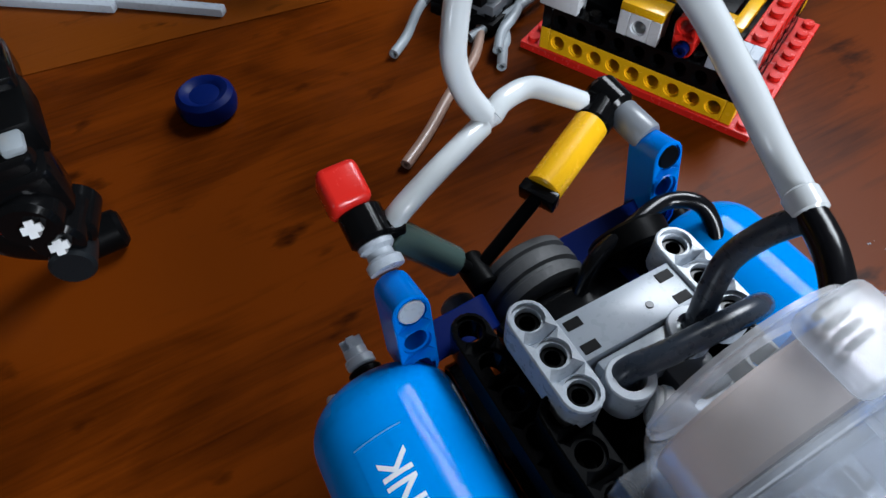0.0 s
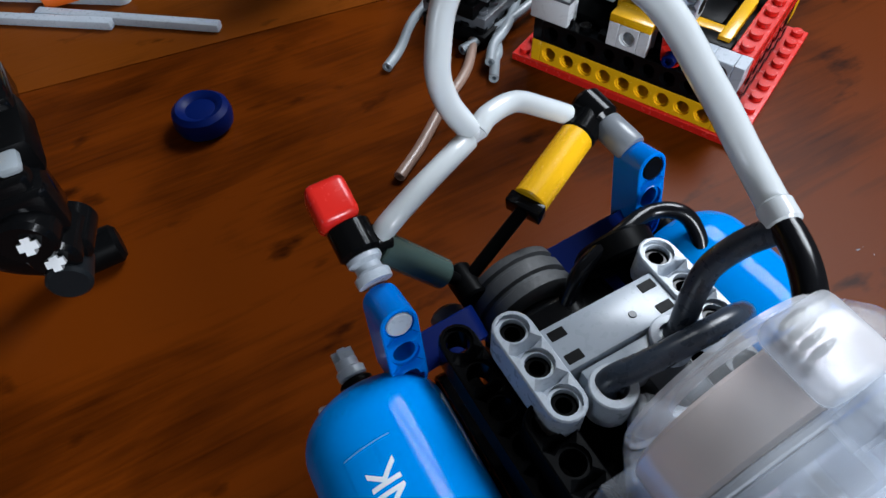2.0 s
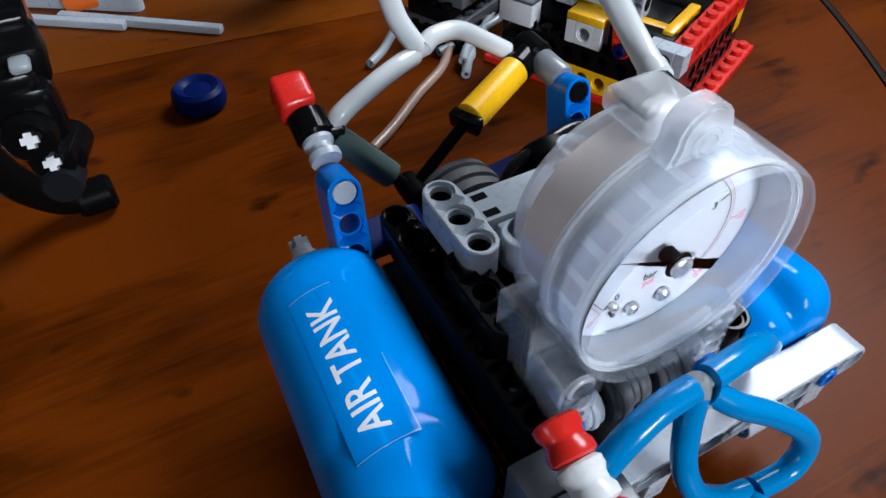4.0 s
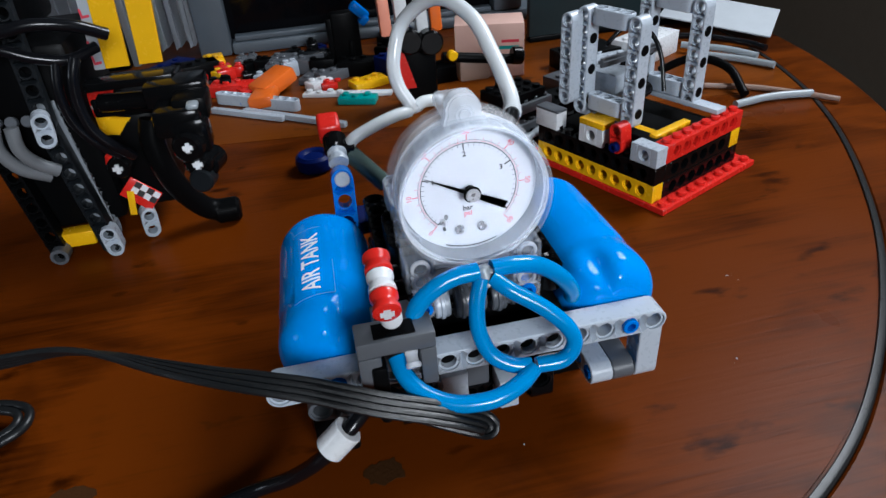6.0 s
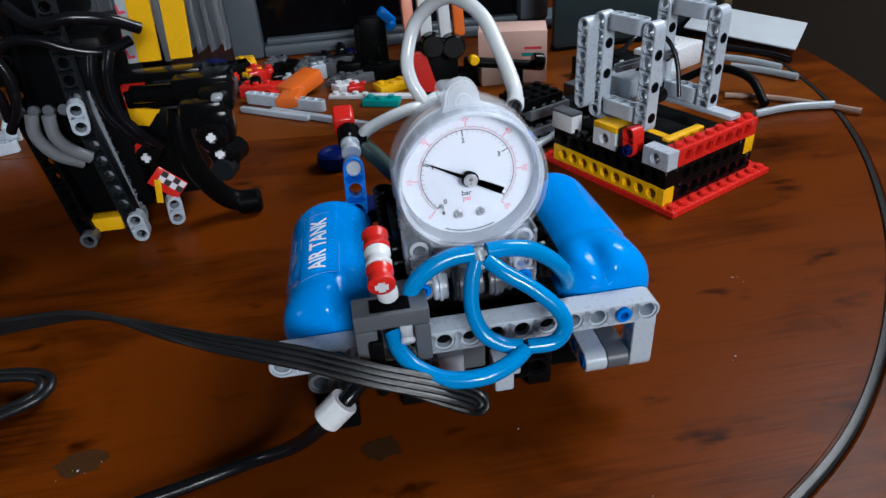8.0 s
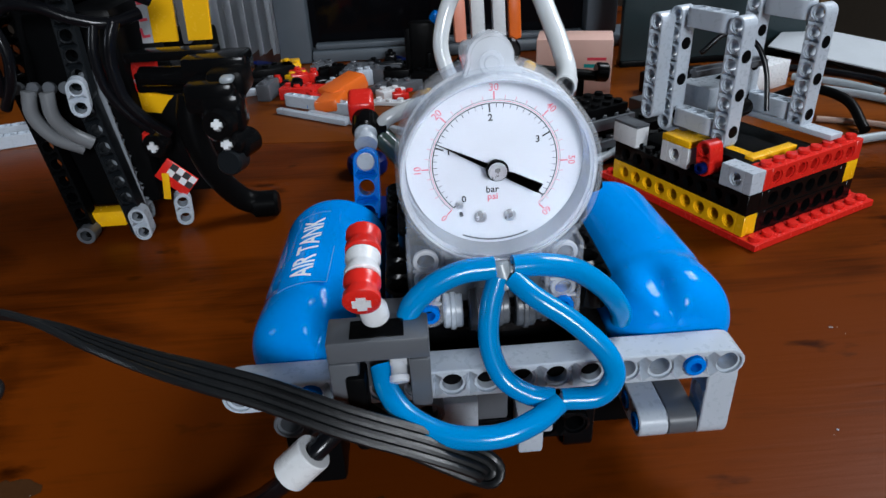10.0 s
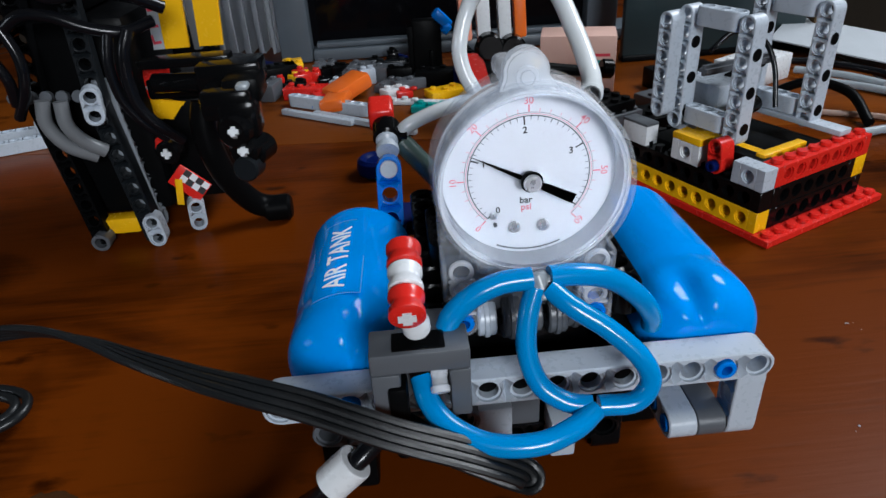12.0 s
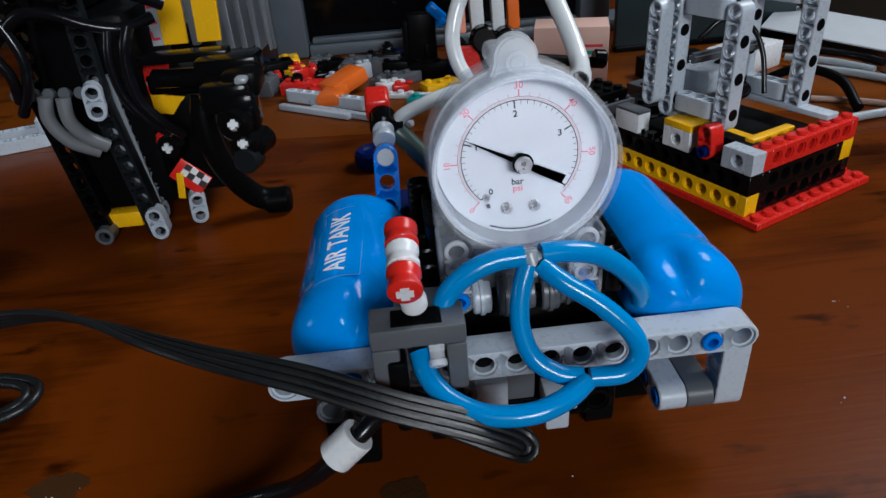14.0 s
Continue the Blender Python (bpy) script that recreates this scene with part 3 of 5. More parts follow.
part("dial_cup", shell_ring(20.3, 19.4, 11.5, 18.8, 0.2), "cup", gauge, "milky rim round the dial")
part("dial_lip", at(arc(18.2, 0.4, 246, 294, 0.4, 30), FACE), "dgrey", gauge, "dark lower edge of the dial recess")
part("case", shell_ring(18.3, 3.0, 20.6, 29.5), "brass", gauge, "coppery metal case behind the dial")


def scale_angle(bar):
    return 227.0 - 66.0 * bar


def tick(r0, r1, deg, w, z=0.02):
    (xa, ya), (xb, yb) = polar(r0, deg), polar(r1, deg)
    c, s = math.cos(radians(deg)) * w / 2, math.sin(radians(deg)) * w / 2
    bm = bmesh.new()
    bm.faces.new([bm.verts.new(p) for p in ((xa + s, ya - c, z), (xb + s, yb - c, z), (xb - s, yb + c, z), (xa - s, ya + c, z))])
    return bm


DR = 13.5  # radius of the black scale
marks = [arc(DR, 0.22, scale_angle(0), scale_angle(4.05)), arc(DR + 0.75, 0.1, scale_angle(0), scale_angle(4.137))]
for k in range(0, 41):
    big = k % 10 == 0
    marks.append(tick(DR - (1.9 if big else 0.95), DR, scale_angle(k / 10), 0.34 if big else 0.13))
part("scale_marks", at(joined(*marks), FACE), "ink", gauge, "black bar scale marks")
marks = [arc(DR + 0.4, 0.12, scale_angle(0), scale_angle(4.137))]
marks += [tick(DR + 0.75, DR + 0.75 + (1.7 if k % 10 == 0 else 0.9), scale_angle(k / 14.504), 0.3 if k % 10 == 0 else 0.11) for k in range(0, 61, 2)]
part("scale_marks", at(joined(*marks), FACE), "inkpsi", gauge, "red psi scale marks")
for k in range(0, 61, 10):
    a = scale_angle(k / 14.504)
    x, y = polar(16.8, a)
    g = centred(lettering(str(k), 2.1, 0.01, 0.02))
    g.transform(Matrix.Translation((x, y, 0.03)) @ Matrix.Rotation(radians(a - 90), 4, "Z"))
    part("numeral", at(g, FACE), "inkpsi", gauge, "red psi numeral")
for k in range(0, 4):
    x, y = polar(10.5, scale_angle(k) + (2 if k == 0 else 0))
    g = centred(lettering(str(k), 2.1, 0.01, 0.05))
    g.transform(Matrix.Translation((x, y, 0.03)) @ Matrix.Rotation(radians(3), 4, "Z"))
    part("numeral", at(g, FACE), "ink", gauge, "black bar numeral")
for text, y, ink in (("bar", -5.9, "ink"), ("psi", -7.9, "inkpsi")):
    g = centred(lettering(text, 2.2, 0.01, 0.04))
    g.transform(Matrix.Translation((-0.5, y, 0.03)))
    part("lettering", at(g, FACE), ink, gauge)
needle_a = 152.6
ndl = bmesh.new()
vs = [ndl.verts.new((x, y, 0)) for x, y in ((15.6, 0), (2, 0.6), (-2, 0.7), (-3.5, 0.95), (-10.6, 1.2), (-10.6, -1.2), (-3.5, -0.95), (-2, -0.7), (2, -0.6))]
bmesh.ops.solidify(ndl, geom=[ndl.faces.new(vs)], thickness=0.25)
ndl.transform(Matrix.Translation((0, 0, 3.6)) @ Matrix.Rotation(radians(needle_a), 4, "Z"))
part("needle", at(ndl, FACE), "ink", gauge, "black tapered needle")
part("needle_hub", at(disc(1.5, 3.2, 0.3), FACE @ Matrix.Translation((0, 0, 0.7))), "blackm", gauge)
part("hub_disc", at(disc(2.45, 0.5, 0.15), FACE @ Matrix.Translation((0, 0, 3.55))), "blackm", gauge)
part("hub_cap", at(disc(2.0, 1.0, 0.3), FACE @ Matrix.Translation((0, 0, 4.0))), "steel", gauge, "shiny metal cap")
for x, y, r in ((-3.3, -12.2, 1.35), (3.3, -12.2, 1.35), (-8.0, -9.0, 0.85)):
    s = disc(r, 1.5, 0.35, 20)
    part("screw", at(joined(s, box(-r * 0.7, r * 0.7, -0.16, 0.16, 1.4, 1.6, 0), box(-0.16, 0.16, -r * 0.7, r * 0.7, 1.4, 1.6, 0)), FACE @ Matrix.Translation((x, y, 0)) @ Matrix.Rotation(0.6, 4, "Z")), "steel", gauge, "small crosshead screw")
part("stop_pin", at(disc(0.45, 1.0, 0.1, 12), FACE @ Matrix.Translation((-7.6, -11.4, 0))), "dgrey", gauge)
# lug on the top of the gauge: a rounded tab with a bore, and a threaded tube running back
LZ = GZ + 22.2
tab = [(GX - 6.5, GZ + 19.5)] + [(GX - 0.9 + 4.7 * math.cos(radians(d)), LZ + 1.0 + 4.7 * math.sin(radians(d))) for d in range(190, -11, -20)] + [(GX + 5.7, GZ + 19.5)]
part("top_lug", at(prism(tab, 0, 4.5, 0.6), mv((0, 19.5, 0), (1, 0, 0), (0, -1, 0))), "frost", gauge, "clear rounded lug on top")
part("lug_bore", joined(along(ring(2.5, 1.6, 1.6, 28), (GX - 0.9, 14.6, LZ), (GX - 0.9, 40, LZ)), along(disc(1.5, 0.8, 0.2, 20), (GX - 0.9, 14.4, LZ), (GX - 0.9, 40, LZ))), "frost", gauge, "clear bored boss")
part("lug_saddle", box(GX - 6.2, GX + 4.6, 19.7, 31.0, GZ + 19.4, GZ + 24.0, 1.8, 3), "frost", gauge, "clear saddle on top of the case")
part("lug_thread", joined(*[along(ring(1.9, 1.1, 0.7, 20), (GX - 0.9, 25.0 + 1.5 * k, LZ - 1.0), (GX - 0.9, 60, LZ - 1.0)) for k in range(4)]), "dgrey", gauge, "dark thread rings")
for x0 in (-16.2, 15.0):
    part("foot", box(x0, x0 + 8.0, 20.8, 31.5, 50, 74, 0.8), "film", gauge, "clear mounting foot")
    part("foot_front", box(x0, x0 + 8.0, 11.5, 20.6, 58.4, 67.0, 0.8), "film", gauge, "clear front of the foot")
    for x1 in (x0 - 0.3, x0 + 7.3):
        part("foot_cheek", box(x1, x1 + 1.0, 11.0, 20.6, 50, 70, 0.3), "film", gauge, "thin clear side wall")
    part("foot_bore", at(ring(4.2, 2.6, 10, 24), mv((x0 + 4.0, 20.6, 54.0), (1, 0, 0), (0, -1, 0))), "film", gauge, "clear round bore")
    for k in range(3):
        part("foot_boss", along(ring(2.9, 2.0, 1.2, 20), (x0 + 4.0, 10.6, 58.5 + 4.6 * k), (x0 + 4.0, 20, 58.5 + 4.6 * k)), "frost", gauge, "clear round boss")
        part("foot_rib", box(x0 + 0.9, x0 + 7.1, 10.5, 11.4, 55.9 + 4.6 * k, 56.5 + 4.6 * k, 0.2, 1), "frost", gauge)
    part("foot_pin", at(pin(2.5, 9), mv((x0 + 4.0, 18.5, 54.0), (1, 0, 0), (0, -1, 0))), "blue_tech", gauge, "blue connector pin")
part("bottom_plate", box(-8, 14.8, 14, 31, 64.5, 66.4, 0.8), "frost", gauge)
part("gauge_block", box(-7.9, 14.7, 14.5, 30, 52.5, 64.2, 0.6), "dgrey", gauge, "dark grey block below the dial")

# ---- black frame of the model under and between the tanks ----
def ybeam(name, n, x, y, z, material, label="", holes="x"):
    zdir = (1, 0, 0) if holes == "x" else (0, 0, 1)
    return part(name, at(beam(n), mv((x, y, z), (0, 1, 0), zdir)), material, model, label)


for x in (-18, 27):
    for z in (56, 40, 24):
        ybeam("side_beam", 8, x, 14, z, "black", "black beam along the side", "z" if z == 56 else "x")
for y in (14, 30, 46, 62):
    part("cross_beam", at(beam(6), mv((-16, y, 32), (1, 0, 0), (0, -1, 0))), "black", model, "black cross beam")
    part("cross_beam", at(beam(6), mv((-16, y, 16), (1, 0, 0), (0, -1, 0))), "black", model, "black cross beam")
for x in (-18, 27):
    for y in (20, 64):
        part("leg", at(beam(3), mv((x, y, 4), (0, 0, 1), (1, 0, 0))), "black", model, "black upright beam leg")
part("motor_block", joined(box(-13, 22, 20, 50, 12, 50, 2.0), box(-11, 20, 50, 72, 20, 54, 2.0), along(disc(9, 8, 0.8), (4, 72, 42), (4, 90, 42))), "black", model, "black motor block between the tanks")
ybeam("inner_beam", 3, -14.5, 30, 62, "blackm", "black beam", "z")
part("left_foot", joined(box(-50, -37, 12, 34, 0, 30, 1.2), box(-50, -43, 8, 13, 5, 36, 0.8)), "blackm", model, "black support under the beam")
part("right_foot", box(33, 46, 26, 44, 0, 30, 1.2), "blackm", model, "black support under the tank")
# grey bracket that hangs under the beam's right end
part("end_bracket", at(beam(3, thick=7.3), mv((56.8, 6.3, 19.3), (0, 0, 1), (1, 0, 0))), "grey", model, "light grey bracket under the beam")
part("bracket_arm", at(beam(3, thick=7.3), mv((41.9, 6.3, 19.3), (0, 1, 0), (1, 0, 0))), "grey", model, "light grey short beam")
part("bracket_arm", at(beam(3, thick=7.3), mv((49.3, 6.3, 19.3), (0, 1, 0), (1, 0, 0))), "dgrey", model, "dark grey short beam")
for y in (6.3, 14.3):
    part("bracket_pin", at(pin(2.4, 5), mv((42.9, y, 19.3), (0, 1, 0), (-1, 0, 0))), "blue_tech", model, "blue connector pin")
part("under_beam", at(beam(5), mv((-46, 4, 32.6), (1, 0, 0), (0, -1, 0))), "dgrey", model, "dark grey beam under the front beam")
part("lower_stub", joined(box(7.8, 14.2, 3, 12, 14.5, 26, 0.8), box(13.5, 17.0, 5, 12, 19, 30, 0.8)), "grey", model, "light grey connector under the beam")
part("lower_plate", box(-13, -2, 3, 7.9, 20.5, 33, 0.5), "grey", model, "light grey plate under the beam")
part("lower_block", box(-17, 6, 8, 16, 22, 37, 0.8), "dgrey", model, "dark grey block under the beam")
# grey rollers behind the front beam
for x, r, mt in ((-6.5, 4.6, "grey"), (-0.5, 5.6, "dgrey"), (4.5, 4.6, "dgrey"), (10.5, 5.4, "dgrey"), (15, 4.2, "dgrey")):
    part("roller", joined(along(disc(r, 4.6, 0.4), (x - 2.3, 15, 52), (x + 9, 15, 52)), along(ring(r + 0.5, 2.4, 1.4), (x - 0.7, 15, 52), (x + 9, 15, 52))), mt, model, "grey gear on a cross axle")
part("roller_axle", along(axle(44), (-18, 15, 52), (40, 15, 52)), "blackm", model, "black cross axle")

# ---- valve with its red and white lever, at the front ----
valve = part("valve", box(-33.6, -12.8, -9.5, -0.4, 57.2, 62.4, 0.6), "dgrey", model, "dark grey valve housing")
part("cheek", box(-33.6, -27.5, -9.5, -2.3, 44.4, 57.1, 0.6), "dgrey", valve)
part("cheek", box(-17.2, -12.8, -9.5, -2.3, 44.4, 57.1, 0.6), "dgrey", valve)
part("back_plate", box(-33.6, -12.8, -2.2, -0.4, 44.5, 57.1, 0.5), "dgrey", valve)
part("mount", box(-28, -17, 0.2, 8, 45.6, 61, 0.6), "dgrey", valve)
part("lever_slot", box(-28.8, -17.8, -8.4, -2.4, 61.9, 62.65, 0.1, 1), "black", valve, "black lever slot")
part("nozzle", joined(along(disc(1.7, 8, 0.3), (-19.5, -4, 57), (-19.3, -13, 49.5)), along(disc(2.1, 1.6, 0.3), (-19.4, -9, 53), (-19.3, -13, 49.6)), box(-21.3, -17.5, -8, -2.4, 54, 59, 0.6)), "frost", valve, "clear nozzle")
part("plug", joined(box(-30.5, -26.2, -10.6, -4, 40, 54, 1.0), along(disc(1.9, 10, 0.5), (-28.2, -8, 44), (-28, -9.5, 32))), "blackm", valve, "black cable plug")
A, B = Vector((-24.8, -14.3, 74.6)), Vector((-24.5, 4.2, 80.0))
AX = (B - A).normalized()
lever = part("lever", along(disc(2.5, 18, 0.2), A + AX * 0.3, B), "white", model, "white lever core")
def bush(s, e, r):
    w = e - s
    return along(lathe([(r * 0.82, 0), (r, 0.5), (r, w * 0.28), (r * 0.86, w * 0.42), (r * 0.86, w * 0.58), (r, w * 0.72), (r, w - 0.5), (r * 0.82, w)], 24), A + AX * s, A + AX * 99)
part("red_bush", bush(0.0, 6.2, 3.6), "red", lever, "red bush at the lever's tip")
part("white_bush", bush(6.3, 12.5, 3.5), "white", lever, "white bush")
part("red_bush", bush(12.6, 18.8, 3.6), "red", lever, "red bush")
part("axle_end", along(axle(1.0, 1.75), A - AX * 0.25, B), "white", lever, "white cross axle end")
part("lever_joint", along(lathe([(2.2, 0), (2.9, 0.8), (2.9, 3.2), (2.0, 5), (2.0, 8)], 24), (-23.2, -5.2, 65.0), (-24.0, -8.5, 74)), "white", model, "white lever joint on the valve")

# ---- light grey frame on top of the motor ----
for x in (-11.1, 22.6):
    tb = part("top_beam", at(beam(3), mv((x, 46.0, 66.6), (0, 1, 0), (0, 0, 1))), "grey", model, "light grey three-hole beam")
    for k in range(3):
        part("pin", joined(at(ring(2.42, 1.5, 5.4, 18), Matrix.Translation((x, 46 + 8 * k, 63.2))), at(disc(1.6, 3.0, 0.2, 14), Matrix.Translation((x, 46 + 8 * k, 63.0)))), "black", tb, "glossy black pin in the hole")
top = joined(box(-7.2, 18.7, 50.2, 59.6, 62.6, 69.8, 0.4), box(-5, 17, 43.5, 49.6, 62.6, 69.0, 0.4))
top_plate = part("top_plate", top, "grey", model, "light grey connecting plate")
# raised dark pieces that paint the shade of four notches and a small hole
for x in (-4.6, 16.0):
    for y in (52.2, 57.4):
        part("notch_shade", box(x - 1.7, x + 1.7, y - 1.0, y + 1.0, 69.3, 69.95, 0.1, 1), "blackm", top_plate, "black block that stands for the shade in a square notch")
part("dimple_shade", at(disc(0.8, 0.3, 0.1, 12), Matrix.Translation((9.7, 53.8, 69.7))), "dgrey", top_plate)
for x, y in ((-2.2, 44.2), (13.2, 46.6)):
    part("collar", at(ring(4.4, 2.7, 8, 24), Matrix.Translation((x, y, 62.2))), "grey", model, "light grey pin collar")
part("collar_stub", joined(along(disc(3.6, 10, 0.4), (0, 40, 64.5), (9, 31, 63)), along(disc(4.0, 2, 0.3), (0.8, 39.2, 64.4), (9, 31, 63))), "white", model, "white stepped connector")
part("grey_stub", box(6, 15, 36, 44, 56, 66, 0.6), "dgrey", model, "dark grey block behind the gauge")

# ---- blue arms, pumps and the crank ----
def arm_chain(p0, a, head, smooth=False):
    """A bent blue arm: its upper end points along a, its lower leg hangs down; a joint continues it."""
    p0, a = Vector(p0), Vector(a).normalized()
    n = Vector((0, -0.966, 0.26))
    arm = part("blue_arm", at(beam(3, thick=9.0), mv(p0 - n * 4.5, (-0.04, -0.26, -0.966), n)), "blue_tech", model, "blue three-hole beam")
    part("arm_pin", along(disc(2.75, 5, 0.3), p0 + n * 0.1, p0 - n), head, arm, "round pin head")
    q = p0 - n * 4.5 - a * 6.5 + Vector((0, 0, 1.0))
    if smooth:
        part("arm_joint", along(lathe([(3.4, -3), (3.7, -2.4), (3.7, 5.4), (3.3, 6)], 24), q + a * 12.2, q + a * 40), "mgrey", model, "smooth mid grey pin joint")
        return q, a
    part("arm_joint", along(lathe([(3.6, 0), (3.7, 0.6), (3.7, 1.8), (2.7, 2.6), (2.7, 3.8), (3.6, 4.6), (3.6, 5.6), (3.0, 6)], 24), q + a * 12.2, q + a * 40), "grey", model, "light grey pin joint")
    return q, a


pl, al = arm_chain((-27.7, 75.0, 66.9), (0, 0.93, 0.36), "grey")
pr, ar = arm_chain((39.4, 82.0, 66.8), (-0.1, 0.97, 0.12), "blackm", True)
part("pump_head", joined(along(disc(4.5, 7.5, 0.8), pl + al * 18, pl + al * 40), along(disc(3.0, 7, 0.4), pl + al * 21, pl + al * 21 + Vector((8, -1, -1)))), "black", model, "black pump head")
red_block = along(box(-4.2, 4.2, -4.6, 4.6, 0, 9.0, 1.6, 3), pl + al * 24.5 + Vector((-1.2, 0, 1.5)), pl + al * 60 + Vector((-1.5, 0, 3)))
part("red_cap", red_block, "red", model, "red rounded end cap")
eh = pr + ar * 22 + Vector((-1, 0, -0.5))
part("pump_head", joined(along(disc(4.5, 9, 1.2), pr + ar * 18, pr + ar * 60), along(disc(4.3, 7, 0.6), eh, eh + Vector((-22, -11, -4)))), "black", model, "black pump head")
crank = Vector((-6.5, 86.5, 50))
d1 = (Vector((7, 88, 62)) - eh).normalized()
part("pump_cylinder", along(disc(4.15, 21, 0.4), eh + d1 * 6.5, eh + d1 * 60), "yellow", model, "yellow pump cylinder")
part("pump_clevis", along(box(-4.4, 4.4, -2.2, 2.2, 0, 3.2, 0.5), eh + d1 * 27.3, eh + d1 * 60), "black", model, "black pump end")
part("pump_rod", along(disc(1.6, (crank - eh - d1 * 29).length, 0.3, 14), eh + d1 * 29, crank), "blackm", model, "black pump rod")
gh = pl + al * 21 + Vector((3, -0.5, -1))
dg = (crank - gh).normalized()
part("pump_cylinder", along(disc(3.5, 19, 0.4), gh + dg * 2, crank), "green", model, "smoky clear pump cylinder")
part("pump_sleeve", along(disc(2.2, 17.5, 0.3), gh + dg * 3, crank), "dgrey", model)
part("pump_rod", along(disc(1.6, (crank - gh).length - 20, 0.3, 14), gh + dg * 20.5, crank), "blackm", model, "black pump rod")
part("crank_pin", along(disc(3.4, 9, 0.5), crank + Vector((0, -5, 0)), crank + Vector((0, 9, 0))), "blackm", model, "black crank pin")
wheel = part("crank_wheel", along(lathe([(3, 0), (10.5, 0), (12.2, 0.8), (12.4, 3.0), (11.4, 3.5), (11.4, 4.3), (12.4, 4.8), (12.4, 7.4), (11.4, 7.9), (11.4, 8.6), (12.2, 9.2), (12, 11), (10.5, 11.8), (3, 11.8)], 48), (4.5, 74, 44), (4.0, 99, 45)), "tyre", model, "dark grey ribbed rubber wheel")
part("small_wheel", along(disc(4.2, 7, 1.0), (-12, 80, 41), (-11, 99, 42)), "dgrey", model, "small dark grey roller")
# same blue as the arms; the shade behind the model is in its colour
part("arm_foot", at(beam(3), mv((-27.5, 76, 49.0), (1, 0.1, -0.1), (0, 0.9, 0.4))), "darkblue", model, "blue beam along the model's back, darkened for the shade there")
part("arm_foot", at(beam(4), mv((37.5, 82, 48.5), (-1, 0.02, -0.12), (0, 0.9, 0.4))), "darkblue", model, "blue beam along the model's back, darkened for the shade there")
part("back_panel", box(12, 34, 70, 78, 38, 50, 1.0), "darkblue", model, "dark blue panel")
part("back_disc", along(disc(9, 6, 0.8), (24, 70, 55), (25, 78, 57)), "blackm", model, "black disc behind the frame")

# ---- hoses of the model ----
T = Vector((3.8, 101, 79))
part("white_hose", tube([T + Vector((-0.6, 0.4, 1.2)), (-0.6, 104, 88), (-1.2, 106, 97), (4, 108, 110), (14, 95, 120), (22.5, 80, 116.5), (26.3, 67, 106.5), (28.0, 57, 98.5), (27.2, 50.5, 95.9), (25.6, 45.5, 95.2)], 2.6, 14), "hose_white", model, "milky white loop of silicone hose")
part("white_hose", tube([T + Vector((-1.4, -0.3, -0.6)), (-3.5, 98, 78.5), (-12, 95, 77), (-20, 92.5, 74.5), (-23, 92, 72)], 2.4, 14), "hose_white", model, "milky white hose")
part("white_hose", tube([T + Vector((1.4, 0.4, 0.3)), (9, 103, 80.5), (17, 105, 79), (25, 104.5, 74), (31, 103.5, 70)], 2.4, 14), "hose_white", model, "milky white hose")
part("hose_tee", joined(along(disc(1.9, 5, 0.3), T - Vector((2.5, 0.2, 0.4)), T + Vector((9, 1, 1))), along(disc(1.9, 3, 0.3), T, T + Vector((-1, 0.5, 3)))), "white", model, "white tee joint")
part("grey_hose", tube([(13.6, 46.8, 65), (14.7, 47.0, 71), (17, 48.8, 77), (19.5, 49.8, 82.5), (22.0, 48.4, 88.5), (24.2, 46.4, 92.6), (25.2, 44.8, 94.6)], 2.3, 14), "hose_dark", model, "dark slate hose")
part("grey_hose", tube([(25.6, 45.5, 95.2), (24.2, 42.0, 95.2), (22.4, 38.4, 95.0), (20.0, 34.5, 94.0), (17.5, 31.5, 92.5)], 2.5, 14), "hose_black", model, "black hose to the gauge")
part("hose_joint", along(disc(2.9, 5, 0.8), (26.9, 49.4, 95.7), (25.2, 44, 95.1)), "hose_white", model, "clear white hose joint")
part("grey_hose", tube([(-2.2, 44.4, 65), (-2.4, 45.4, 70), (4.5, 43.6, 73.8), (15.5, 42.8, 75), (23, 43, 73.5), (30, 45, 66), (32, 48, 58)], 2.3, 14), "hose_dark", model, "dark slate hose")
part("black_hose", tube([(8, 69, 52), (14, 72, 59), (24, 73.6, 62), (33.5, 75, 62.5), (40, 71.5, 62), (42, 66.5, 57.5), (40, 62, 52)], 1.9, 12), "hose_black", model, "black hose loop")
TB = Vector((4.0, 1.6, 69.5))
part("blue_tee", joined(along(disc(2.1, 6.0, 0.5), TB + Vector((-1.0, 0.8, 2.0)), TB + Vector((1.5, -4, -8))), along(disc(1.6, 8, 0.3), TB - Vector((4, 0, 0)), TB + Vector((9, 0, 0)))), "hose_grey", model, "grey tee joint")
part("blue_hose", tube([(-17.5, -1, 60), (-15.5, -0.5, 64.5), (-11, 0.2, 68.3), (-5, 1, 70.5), (1.8, 1.4, 70.8)], 2.5, 14), "hose_blue", model, "bright blue silicone hose")
part("blue_hose", tube([(5.6, 1.6, 70.6), (12, 2.2, 70.2), (19.5, 3.4, 67.6), (26.5, 5, 61.5), (31.5, 7.5, 54.0), (33, 10, 49)], 2.5, 14), "hose_blue", model, "bright blue silicone hose")
J = Vector((13.3, -11, 44.8))
part("blue_hose", tube([TB + Vector((-1.4, -0.8, -0.6)), (0.6, -1.5, 63.5), (-0.2, -4.5, 56), (2.2, -7.5, 49), (7.5, -9.8, 45.6), J + Vector((-0.6, 0.2, 0))], 2.3, 14), "hose_blue", model, "bright blue silicone hose")
